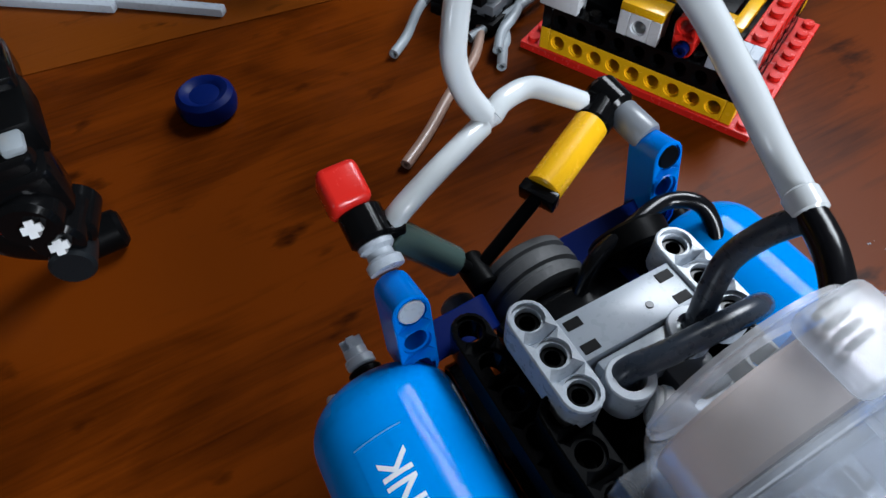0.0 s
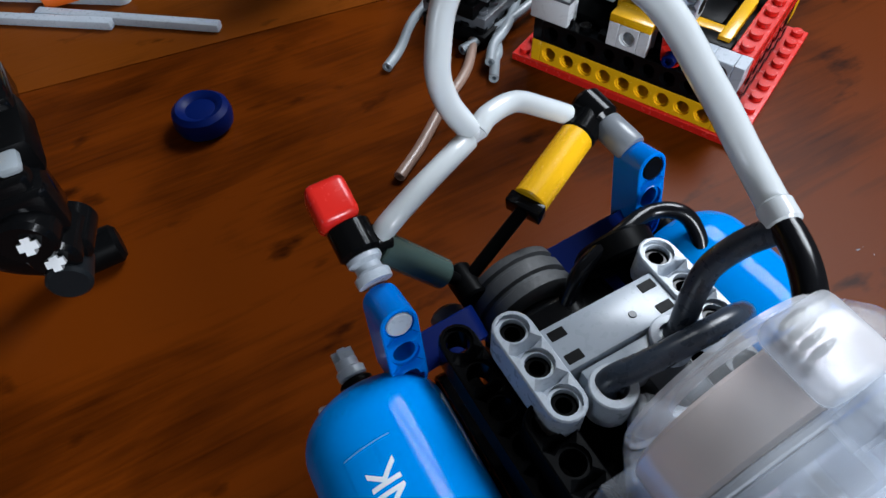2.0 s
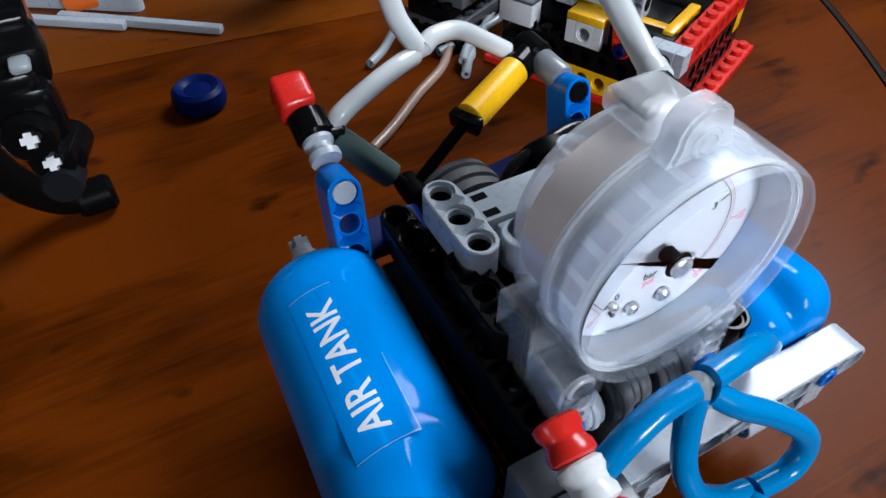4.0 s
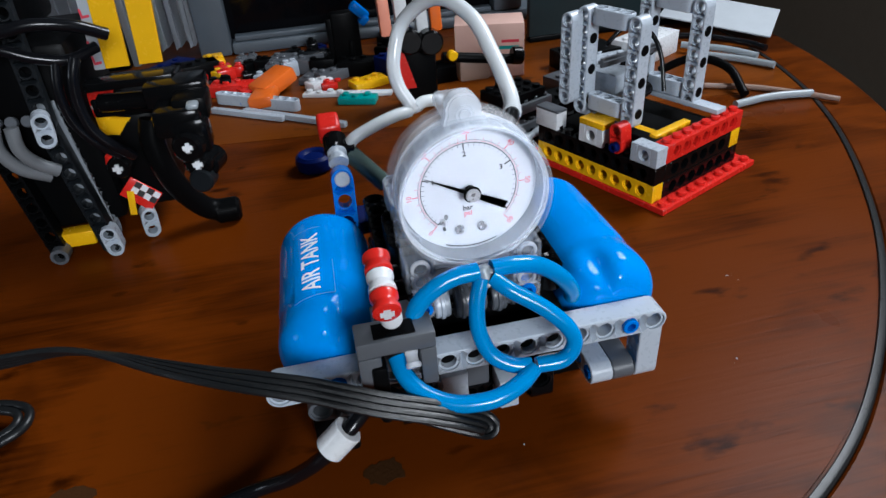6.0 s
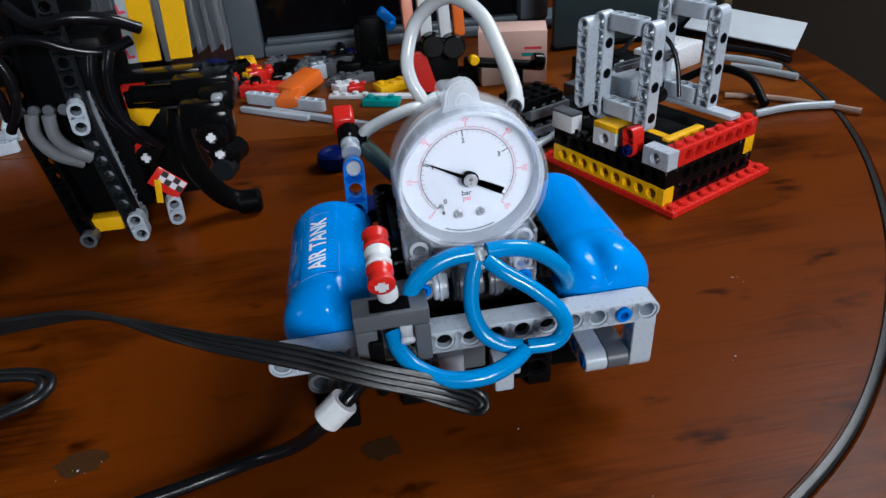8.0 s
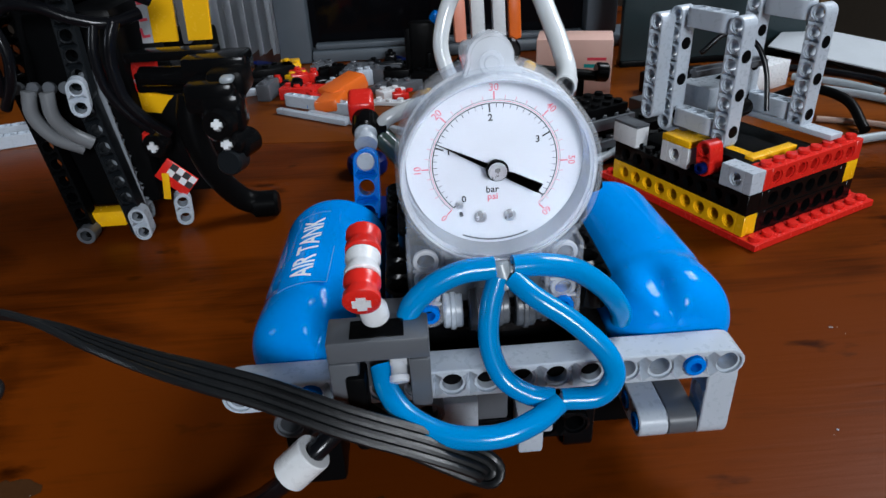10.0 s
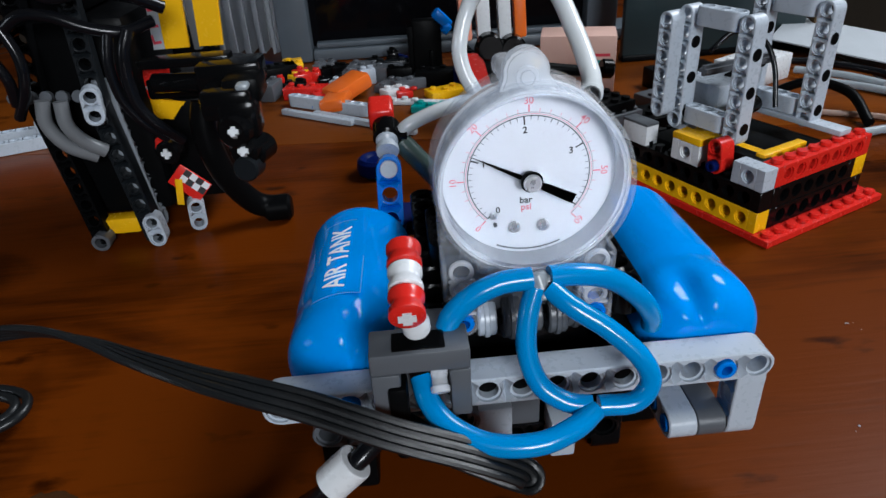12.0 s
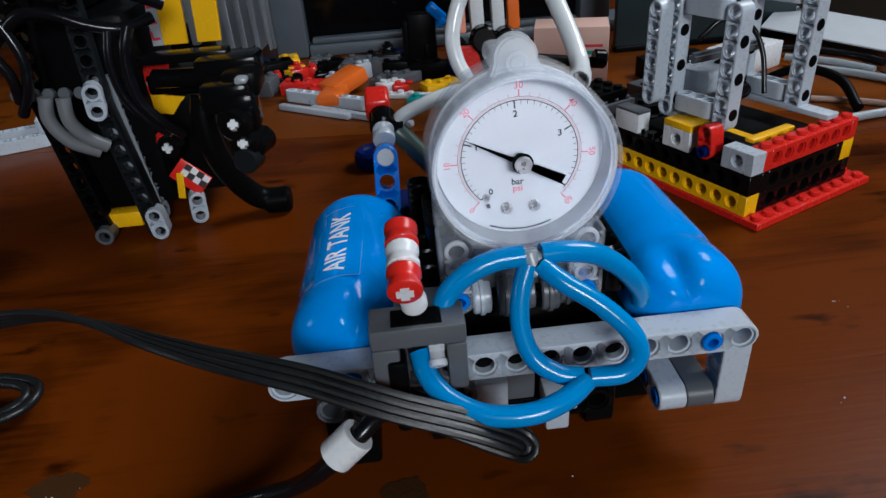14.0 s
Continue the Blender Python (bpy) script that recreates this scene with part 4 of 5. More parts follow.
part("blue_hose", tube([TB + Vector((1.2, -1.4, -0.6)), (9.5, -3, 65.8), (17, -6, 61), (23.4, -9, 55), (25.4, -10.5, 49.5), (22, -11.5, 45.2), J + Vector((1.0, -0.2, 0))], 2.3, 14), "hose_blue", model, "bright blue silicone hose")
part("blue_hose", tube([(-23.2, -5, 52.5), (-22.0, -9, 49), (-18, -13, 45), (-10, -16.5, 42.2), (0, -17.5, 42), (8, -15.5, 43.4), J + Vector((0, -0.8, -0.3))], 2.5, 14), "hose_blue", model, "bright blue silicone hose")

# ---- ribbon cable and the black cable with its white sleeve ----
cable = thing("ribbon_cable", "flat black four-strand ribbon cable running across the table", "cable", (-60, -10, 0))
RP = [(-27.5, -8.5, 42), (-20, -13, 39), (-8, -17, 34.5), (-2.5, -18.5, 33.0), (-4, -18.8, 36), (-14, -18.6, 42), (-30, -16.5, 48.0), (-46, -11.5, 52.5), (-60, -7, 55), (-72, -1, 55), (-86, 6, 56), (-98, 11, 58.5), (-109, 13, 61), (-122, 14, 60.5), (-138, 15, 58.5), (-166, 16, 50), (-200, 18, 32), (-260, 20, 4)]
RU = [(0, -1, 0.2), (0, -1, 0.2), (0, -1, 0.3), (-0.4, -0.7, 0.6), (0.3, -0.6, 0.8), (0, -0.6, 0.8), (0, -0.6, 0.8), (0, -0.5, 0.85), (0, -0.3, 0.95), (0, 0.05, 1), (0, 0.35, 0.9), (0, 0.6, 0.75), (0, 0.75, 0.65), (0, 0.9, 0.5), (0, 0.9, 0.4), (-0.2, 0.7, 0.6), (0, 0.3, 1), (0, 0, 1)]
for s in ribbon(RP, RU, 6.8, 1.5):
    part("strand", s, "ribbon", cable)
loop = thing("cable_loop", "black cable lying in a loop on the table", "cable", (-165, 45, 0))
for out in (0.0, 3.2):
    part("strand", tube([(-215, 63 + out, 3), (-182, 61 + out, 5), (-164, 59 + out, 7), (-153 + out, 55 + out * 0.5, 7), (-152.5 + out, 49 - out * 0.5, 6), (-163, 45 - out, 4), (-182, 43 - out, 2.2), (-215, 41 - out, 2.2)], 1.6), "ribbon", loop)
wire = thing("power_cable", "round black cable with a white sleeve below the model", "cable", (-60, 0, 0))
part("cable", tube([(-31, -3, 38), (-34, -6.5, 37), (-40, -10.5, 33.5), (-48, -10, 25), (-58, -4, 13), (-72, 1, 4.5), (-92, -2.5, 2.4), (-115, -9, 2.4), (-150, -26, 2.4), (-210, -60, 2.4)], 2.3), "hose_black", wire)
part("sleeve", along(ring(4.4, 2.4, 8.6, 28), (-39.2, -10.2, 34.6), (-46.6, -10.6, 27.6)), "white", wire, "short white plastic sleeve")
# ---- brick-built frame model on a red plate ----
FM = mv((124.5, 116.8, 0), (0.906, 0.4226, 0))
frame_model = thing("brick_frame_model", "brick-built toy base with grey upright frames on a red plate", "toy model", (140, 165, 0))


def fpart(name, b, material, label="", parent=None):
    return part(name, at(b, FM), material, parent or frame_model, label)


plate = [box(0, 80, -2.5, 93.5, 0, 3.2, 0.25, 1)]
for i in range(10):
    for j in range(12):
        if i in (0, 9) or j in (0, 11):
            plate.append(at(disc(2.4, 1.8, 0.2, 16), Matrix.Translation((4 + 8 * i, 1.5 + 8 * j, 3.2))))
fpart("base_plate", joined(*plate), "red", "red studded plate")
UP = mv((0, 0, 0), (0, 1, 0))


def side(n, x, y, z, **k):
    """A brick that runs away along local y, with its holes facing the left side."""
    return at(brick(n, 1, **k), Matrix.Translation((x + 8, y, z)) @ UP)


def front(n, x, y, z, **k):
    return at(brick(n, 1, **k), Matrix.Translation((x, y, z)))


fpart("brick", side(10, 1, 5.5, 3.2, studs=False, holes=True), "yellow", "long yellow brick with round holes")
fpart("brick", front(8, 9, 5.5, 3.2, studs=False, holes=True), "black", "long black brick with round holes")
fpart("brick", side(10, 1, 5.5, 12.8, holes=True), "black", "long black brick")
fpart("brick", front(7, 9, 5.5, 12.8, studs=False, holes=True), "black", "long black brick with round holes")
fpart("brick", front(1, 65, 5.5, 12.8, studs=False), "yellow", "small yellow brick")
fpart("brick", side(8, 65, 13.5, 3.2, studs=False, holes=True), "black")
fpart("brick", side(8, 65, 13.5, 12.8, studs=False, holes=True), "black")
fpart("brick", front(8, 9, 77.5, 3.2, studs=False, holes=True), "black")
fpart("brick", front(8, 9, 77.5, 12.8, holes=True), "black")
fpart("brick", side(2, 1, 5.5, 22.4, studs=False, holes=True), "grey", "light grey brick with one hole")
fpart("brick", front(8, 9, 5.5, 22.4, holes=True), "red", "long red brick with round holes and studs")
fpart("brick", side(2, 1, 39.5, 22.4, studs=False, holes=True), "white", "light grey brick with one hole")
fpart("plate_piece", box(1, 10, 39.5, 55.5, 32.1, 35.3, 0.3), "yellow", "flat yellow plate")
fpart("brick", side(2, 1, 71.5, 22.4, studs=False), "white", "white brick")
fpart("plate_piece", box(1, 9, 71.5, 87.5, 32.1, 33.4, 0.2), "dgrey", "flat grey tile")
fpart("deck", box(9.2, 64.8, 13.7, 77.3, 12, 25, 0.5), "blackm", "black inner deck")
fpart("plate_piece", box(10, 17, 14, 46, 25.2, 31.5, 0.4), "blackm")
fpart("bar", box(13, 41, 15.5, 20, 29.5, 33.0, 0.4), "yellow", "yellow bar")
fpart("bar", box(18, 23, 20, 60, 26, 31.0, 0.4), "yellow", "yellow bar")
fpart("bar", box(24, 40, 22, 76, 25.2, 30.5, 0.4), "blackm", "black bar")
fpart("long_plate", box(53.5, 61.5, 9, 60, 33.9, 36.4, 0.3), "grey", "long light grey plate")
fpart("long_plate", box(14, 66, 60, 68, 30.5, 33.7, 0.3), "grey", "long light grey plate")
rb = fpart("red_connector", at(beam(2), mv((4.6, 30.5, 26.5), (0, 0.12, 1), (-1, 0, 0))), "red", "red two-hole beam")
fpart("connector_pin", at(pin(2.5, 4), mv((2.2, 30.5, 26.5), (0, 1, 0), (-1, 0, 0))), "darkblue", "blue pin", rb)
fpart("red_connector", along(disc(4, 9, 0.8), (66, 46, 36), (66, 36, 38)), "red", "red round connector")


def tower(x, y0, y1, ztop, n):
    z0 = ztop - 8 * (n - 1)
    for y in (y0, y1):
        post = fpart("post", at(beam(n), mv((x, y, z0), (0, 0, 1), (-1, 0, 0))), "grey", "light grey upright beam")
        for k in range(0, n - 1, 2):
            # flat black disc for the shade of a hole that isn't cut
            fpart("hole_shade", at(disc(2.7, 0.35, 0.05, 18), mv((x, y - 3.72, z0 + 8 * k + 4), (1, 0, 0), (0, -1, 0))), "blackm", "black disc that stands for the shade in a round hole", post)
    span = round((y1 - y0) / 8)
    fpart("top_bar", at(beam(span - 1), mv((x, y0 + 8, ztop), (0, 1, 0), (0, 0, 1))), "grey", "light grey top beam")
    fpart("foot_bar", at(beam(span - 1), mv((x, y0 + 8, z0 + 4), (0, 1, 0), (0, 0, 1))), "grey", "light grey lower beam")


tower(14, 32.5, 64.5, 84.5, 7)
tower(58.5, 28.5, 60.5, 84.8, 7)
fpart("post", at(beam(6), mv((7, 69, 42), (0, 0, 1), (-1, 0, 0))), "grey", "short light grey upright beam")
fpart("cylinder", along(disc(4.0, 20, 0.8), (22, 42, 42), (46, 46, 43)), "black", "black round motor")
fpart("cylinder", along(disc(4.0, 20, 0.8), (40, 60, 50), (64, 64, 51)), "black", "black round motor")
fpart("axle", along(axle(42), (16, 56, 60), (58, 52, 60)), "dgrey", "dark grey cross axle")
fpart("gear_block", box(24, 50, 52, 72, 34, 52, 1.5), "grey", "light grey gear block")
fpart("wire", tube([(50, 40, 40), (52, 46, 58), (48, 52, 70), (36, 58, 74), (26, 62, 66)], 1.2), "hose_black", "thin black wire")

stack = thing("dark_brick_stack", "dark grey studded plates stacked behind the gauge", "bricks", (100, 232, 0))
SM = mv((78, 212, 0), (0.9, 0.42, 0))
for k, (dx, dy, nx, ny) in enumerate(((0, 0, 5, 4), (3, 2, 4, 4), (0, 6, 5, 3), (6, 3, 4, 3), (2, 5, 4, 3))):
    part("plate_piece", at(brick(nx, ny, 6.0), SM @ Matrix.Translation((dx, dy, 6.0 * k))), "dgrey" if k % 2 else "blackm", stack)

# ---- black machine with panels and cylinders beside the compressor ----
machine = thing("black_machine", "large black toy machine with yellow panels and black tubes", "toy machine", (-140, 175, 0))


def mpart(name, b, material, label="", parent=None):
    return part(name, b, material, parent or machine, label)


def beam_between(a, b, axis, **k):
    a, b = Vector(a), Vector(b)
    n = max(2, round((b - a).length / 8) + 1)
    return at(beam(n, **k), mv(a, b - a, axis))


# uprights
mpart("upright", beam_between((-142, 171, 4), (-152, 176, 70), (0, -1, 0.1)), "machine", "near black upright beam")
mpart("upright", beam_between((-149.5, 172, 68), (-149, 174, 132), (0.15, -1, 0.1)), "machine", "near black upright beam")
mpart("upright", beam_between((-166, 172, 5), (-178, 180, 70), (0, -1, 0.1)), "blackm", "black upright beam")
mpart("upright", beam_between((-176, 178, 70), (-172, 182, 140), (0.1, -1, 0.1)), "black", "black upright beam")
mpart("upright", beam_between((-143, 180, 8), (-150, 184, 70), (1, 0, 0)), "mgrey", "grey upright beam edge")
mpart("foot", at(beam(2), mv((-139.5, 168, 3.9), (-0.12, 0.03, 1), (0.1, -1, 0))), "grey", "light grey foot piece")
mpart("foot", at(beam(2), mv((-124, 180, 4.5), (0.05, 0, 1), (0.3, -1, 0))), "grey", "light grey foot piece")
mpart("foot_ring", at(ring(4.2, 2.6, 8), mv((-165, 172, 4.3), (1, 0, 0), (0, -1, 0))), "dgrey", "grey round foot")
mpart("cross_bar", box(-166, -149, 172, 180, 4.5, 12, 0.6), "yellow", "yellow cross bar")
mpart("body", box(-176, -134, 182, 240, 10, 100, 4), "blackm", "black machine body")
mpart("body_front", box(-134, -108, 188, 236, 12, 62, 4), "blackm", "black machine front")
mpart("body_top", box(-190, -150, 190, 240, 100.5, 145, 4), "blackm", "black machine top")
mpart("body_block", box(-134, -96, 186, 226, 62, 72, 2), "black", "black block")
mpart("joint", at(beam(2), mv((-149, 164.5, 64.5), (0.05, 0, 1), (0.3, -1, 0.1))), "grey", "light grey joint")
# tubes
for pts, r, mt in (([(-168, 164, 72), (-169, 163, 62), (-164, 164, 52), (-155, 168, 45)], 3.0, "hose_smoke"), ([(-161, 164, 71), (-161, 163, 61), (-157, 165, 53), (-151, 168, 47)], 3.0, "hose_smoke"),
                   ([(-185, 165, 90), (-172, 160, 100), (-162, 158, 106), (-151, 158, 105), (-140, 159, 100), (-128, 162, 97), (-118, 170, 99)], 2.4, "hose_black"),
                   ([(-125, 160, 98), (-128, 158, 90), (-129.5, 158, 80), (-128, 158, 68), (-122, 160, 58), (-117, 166, 50)], 2.4, "hose_black"),
                   ([(-133, 160, 97), (-135, 158, 86), (-134, 158, 72), (-128, 160, 60), (-122, 164, 52)], 2.2, "hose_black"),
                   ([(-176, 160, 112), (-168, 158, 92), (-170, 158, 78), (-178, 162, 66)], 2.2, "hose_black"),
                   ([(-190, 158, 104), (-180, 156, 96), (-174, 156, 84), (-176, 160, 72)], 2.2, "hose_black"),
                   ([(-160, 160, 120), (-150, 157, 112), (-136, 158, 113), (-122, 162, 110), (-112, 168, 104)], 2.6, "hose_black")):
    mpart("hose", tube(pts, r), mt, "black hose" if mt == "hose_black" else "grey hose")
# panels
mpart("panel", at(prism([(0, 0), (13, 0), (16, 44), (3, 44)], 0, 2.5, 0.4), mv((-127, 199, 82), (1, 0, 0), (0, -1, 0))), "yellow", "yellow panel")
mpart("panel", at(prism([(0, 0), (10.5, 0), (14.5, 44), (3, 44)], 0, 2.5, 0.4), mv((-109.5, 199, 82), (1, 0, 0), (0, -1, 0))), "yellow", "yellow panel")
mpart("grey_bar", box(-113, -109.5, 200, 204, 80, 126, 0.6), "dgrey", "grey bar between panels")
sticker = mpart("sticker", at(prism([(0, 0), (5, 0), (7, 34), (2.5, 34)], 0, 0.6, 0.1), mv((-129.5, 197, 82), (1, 0, 0), (0, -1, 0))), "paper", "white and red sticker with unreadable print")
for k in range(4):
    mpart("print_bar", at(box(0.6, 4.2, 1.2, 2.4, 0.62, 0.75, 0), mv((-129.3 + 0.45 * k, 197, 83 + 7 * k), (1, 0, 0.1), (0, -1, 0))), "inkred", "", sticker)
    mpart("print_bar", at(box(0.6, 1.6, 2.4, 5.4, 0.62, 0.75, 0), mv((-129.3 + 0.45 * k, 197, 83 + 7 * k), (1, 0, 0.1), (0, -1, 0))), "inkred", "", sticker)
mpart("panel", at(prism([(0, 0), (12, 0), (14, 15), (3, 15)], 0, 2.2, 0.4), mv((-136, 189, 63), (1, 0, 0), (0, -1, 0))), "red", "red panel")
mpart("print_bar", at(box(2.5, 7, 3, 5, 2.3, 2.5, 0), mv((-134.5, 189, 63), (1, 0, 0.4), (0, -1, 0))), "paper", "white mark")
mpart("panel", at(prism([(2, 0), (12, -2), (19, 6), (2, 9), (0, 6)], 0, 2.2, 0.4), mv((-138, 190, 54), (1, 0, 0), (0, -1, 0))), "yellow", "yellow panel")
# horizontal cylinders and blocks
mpart("cylinder", along(disc(4.2, 38, 0.8), (-128, 180, 71.5), (-90, 176, 71)), "black", "glossy black pneumatic cylinder")
mpart("cylinder_rod", along(disc(1.8, 16, 0.3), (-96, 178, 74), (-78, 174, 72)), "steel", "metal rod")
mpart("block", joined(box(-130, -92, 172, 182, 79, 83, 0.8), box(-104, -78, 160, 178, 72, 82, 1.5)), "black", "black connector block")
mpart("block", box(-100, -80, 142, 166, 64, 76, 2.5), "black", "black connector block")
mpart("block", box(-92, -77, 148, 168, 68, 79, 2.5), "blackm", "black connector block")
mpart("light_joint", box(-85, -80, 142, 148.5, 75.6, 78.2, 1.2), "hose_grey", "light grey joint")
claw = mpart("claw", box(-94, -78, 141, 154, 56, 72, 3), "black", "black geared claw")
for r, o, q in ((6.8, (-88.5, 137.6, 60.8), (-84, 152, 60)), (6.2, (-86.4, 138.6, 52.4), (-82, 152, 52)), (5.6, (-83.5, 142, 50), (-80.5, 152, 49.5))):
    mpart("gear", along(disc(r, 13, 1.2), o, q), "black", "black gear", claw)
for x, y, z in ((-87.5, 135.6, 61.6), (-85.6, 136.4, 53.2)):
    mpart("axle_end", along(axle(4, 2.0), (x, y, z + 0.6), (x + 0.5, y + 5, z - 2.6)), "white", "white cross axle end", claw)
mpart("claw_tip", along(disc(5.2, 10, 0.8), (-86.0, 136.0, 46.0), (-84, 147, 44.5)), "machine", "dark grey roller", claw)
mpart("leg_arm", tube([(-106, 172, 64), (-108, 170, 54), (-107, 170, 42), (-104, 173, 28), (-99, 178, 16), (-93, 181, 9), (-82, 182, 6.5)], 5.6, 12), "blackm", "black curved leg")
mpart("leg_tip", along(disc(6.4, 13, 1.5), (-92, 181.5, 6.6), (-78, 182, 6.6)), "blackm", "black rubber foot")
# flag panel
FP = mv((-131.5, 179, 27.5), (1, 0, -0.95), (0.1, -1, 0.1))
flag = mpart("flag_panel", at(box(0, 16.5, -2.6, 8.2, -1.2, 0, 0.3), FP), "red", "red panel with black and white checks")
for i in range(4):
    for j in range(2):
        mpart("check", at(box(3.4 + 3.2 * i, 6.5 + 3.2 * i, 1.6 + 3.2 * j, 4.7 + 3.2 * j, 0.02, 0.2, 0), FP), "check_white" if (i + j) % 2 == 0 else "ink", "", flag)
mpart("yellow_tag", at(box(0, 3.2, 0, 13, 0, 0.8, 0.2), mv((-131, 178, 14.5), (1, 0, -0.15), (0, -1, 0))), "yellow", "yellow tag with unreadable print")
mpart("red_bit", along(disc(3, 5, 0.5), (-131, 178, 42), (-129, 178, 52)), "red", "red pin")
mpart("red_bit", along(disc(2.2, 5, 0.5), (-112, 178, 44), (-111, 178, 52)), "red", "red pin")
mpart("round_cap", along(disc(5.5, 8, 0.8), (-127.5, 172, 42), (-126, 180, 42)), "black", "black round cap")
mpart("axle_end", along(axle(3, 2.3), (-127.6, 171, 42.1), (-126, 180, 42)), "white", "white cross axle end")
mpart("blue_bit", along(disc(2.4, 6, 0.4), (-99, 176, 48), (-93, 177, 48)), "blue_tech", "blue pin")
mpart("studs", joined(*[along(disc(2.6, 3, 0.3), (-182 + 6.5 * k, 172, 72 - 0.5 * k), (-182 + 6.5 * k, 168, 72)) for k in range(5)]), "dgrey", "row of grey pin ends")

# ---- loose pieces on the table ----
button = thing("toy_wheel", "small dark blue rubber toy wheel lying flat on the table", "toy wheel", (-37.7, 228, 0))
part("tyre", at(lathe([(5, 0.3), (8.5, 0), (10.6, 1.8), (11.2, 5), (10.6, 8.6), (8.8, 10.2), (7, 9.6), (5.6, 8.4), (4.8, 8.6)], 40), Matrix.Translation((-37.7, 228, 0))), "darkblue", button)
part("hub", at(lathe([(5.2, 1), (5.2, 7.6), (3.2, 8.2), (2.2, 7.0), (2.2, 5)], 28), Matrix.Translation((-37.7, 228, 0))), "darkblue", button)


def loose_hose(name, pts, r, material, label, group="loose hoses"):
    return single(name, tube(pts, r, 14, 8, r * 0.5), material, label, "hose", group)


loose_hose("loose_hose", [(36.8, 220.8, 2.2), (47, 229, 2.2), (60, 243, 2.2), (78, 258, 2.2), (100, 290, 2.2)], 2.1, "hose_grey", "grey silicone hose end lying on the table")
loose_hose("loose_hose", [(13.2, 164.4, 2.2), (27, 174, 2.2), (45, 189, 2.2), (66, 205, 2.2), (84, 232, 2.2), (92, 262, 2.2)], 2.1, "hose_pinkish", "clear brownish hose lying on the table")
loose_hose("loose_hose", [(72.7, 199.3, 4.5), (80, 208, 5), (92, 216, 5.5), (112, 236, 5.5)], 2.1, "hose_grey", "grey silicone hose end beside the red plate")
loose_hose("loose_hose", [(70.3, 192.4, 2.2), (77, 202, 2.2), (84, 212, 2.2), (104, 262, 2.2)], 2.1, "hose_grey", "grey silicone hose end beside the red plate")
loose_hose("loose_hose", [(68.5, 214.7, 2.2), (82, 217, 3.2), (98, 219, 6), (120, 226, 8)], 2.1, "hose_grey", "grey silicone hose end beside the red plate")
for pts in ([(234, 222, 3), (262, 226, 3), (290, 222, 3)], [(272, 317, 3), (288, 300, 3), (302, 278, 3)], [(262, 340, 6), (285, 318, 6), (300, 296, 5)]):
    single("flat_strip", tube(pts, 2.6, 10, 6), "hose_grey", "grey plastic strip lying near the table edge", "strip", "grey strips")
loose_hose("loose_hose", [(236, 262, 2.2), (262, 248, 2.2), (285, 226, 2.2), (300, 208, 2.2)], 1.8, "hose_pinkish", "clear hose lying near the table edge")
single("black_strap", tube([(222, 300, 3), (240, 286, 14), (252, 262, 13), (250, 236, 3)], 3.0, 12), "blackm", "black bent strap standing behind the frame model", "strap")
single("black_cable", tube([(250, 372, 5), (285, 356, 6), (312, 332, 4), (318, 312, 4)], 2.6), "hose_black", "black cable lying on the table", "cable")
single("white_sheet", at(box(-45, 45, -32, 32, 0, 1.2, 0.3), mv((322, 384, 13), (0.75, -0.64, -0.12), (0.15, -0.25, 1))), "paper", "white sheet propped near the table edge", "sheet")
single("grey_stick", at(box(0, 62, -2.4, 2.4, 0, 4.0, 0.8), mv((-104, 347, 0.2), (0.81, -0.585, 0))), "grey", "long light grey plastic rail on the table", "rail")
single("grey_stick", at(box(0, 86, -2.4, 2.4, 0, 4.0, 0.8), mv((-81, 337, 0.2), (0.79, -0.62, 0))), "grey", "long light grey plastic rail on the table", "rail")
gb = at(beam(9), mv((-98, 366, 4), (0.8, -0.55, 0), (0, 0, 1)))
single("grey_beam", gb, "grey", "light grey perforated beam lying on the table", "beam")
single("orange_piece", joined(at(box(-16, 16, -11, 11, 0, 12, 3), mv((-58, 372, 3), (0.75, 0.6, 0.25), (-0.2, -0.1, 1))), at(box(-9, 9, -15, 15, 0, 9, 2.5), mv((-66, 352, 1), (0.9, -0.2, 0.1)))), "orange", "crumpled orange plastic connector", "connector")
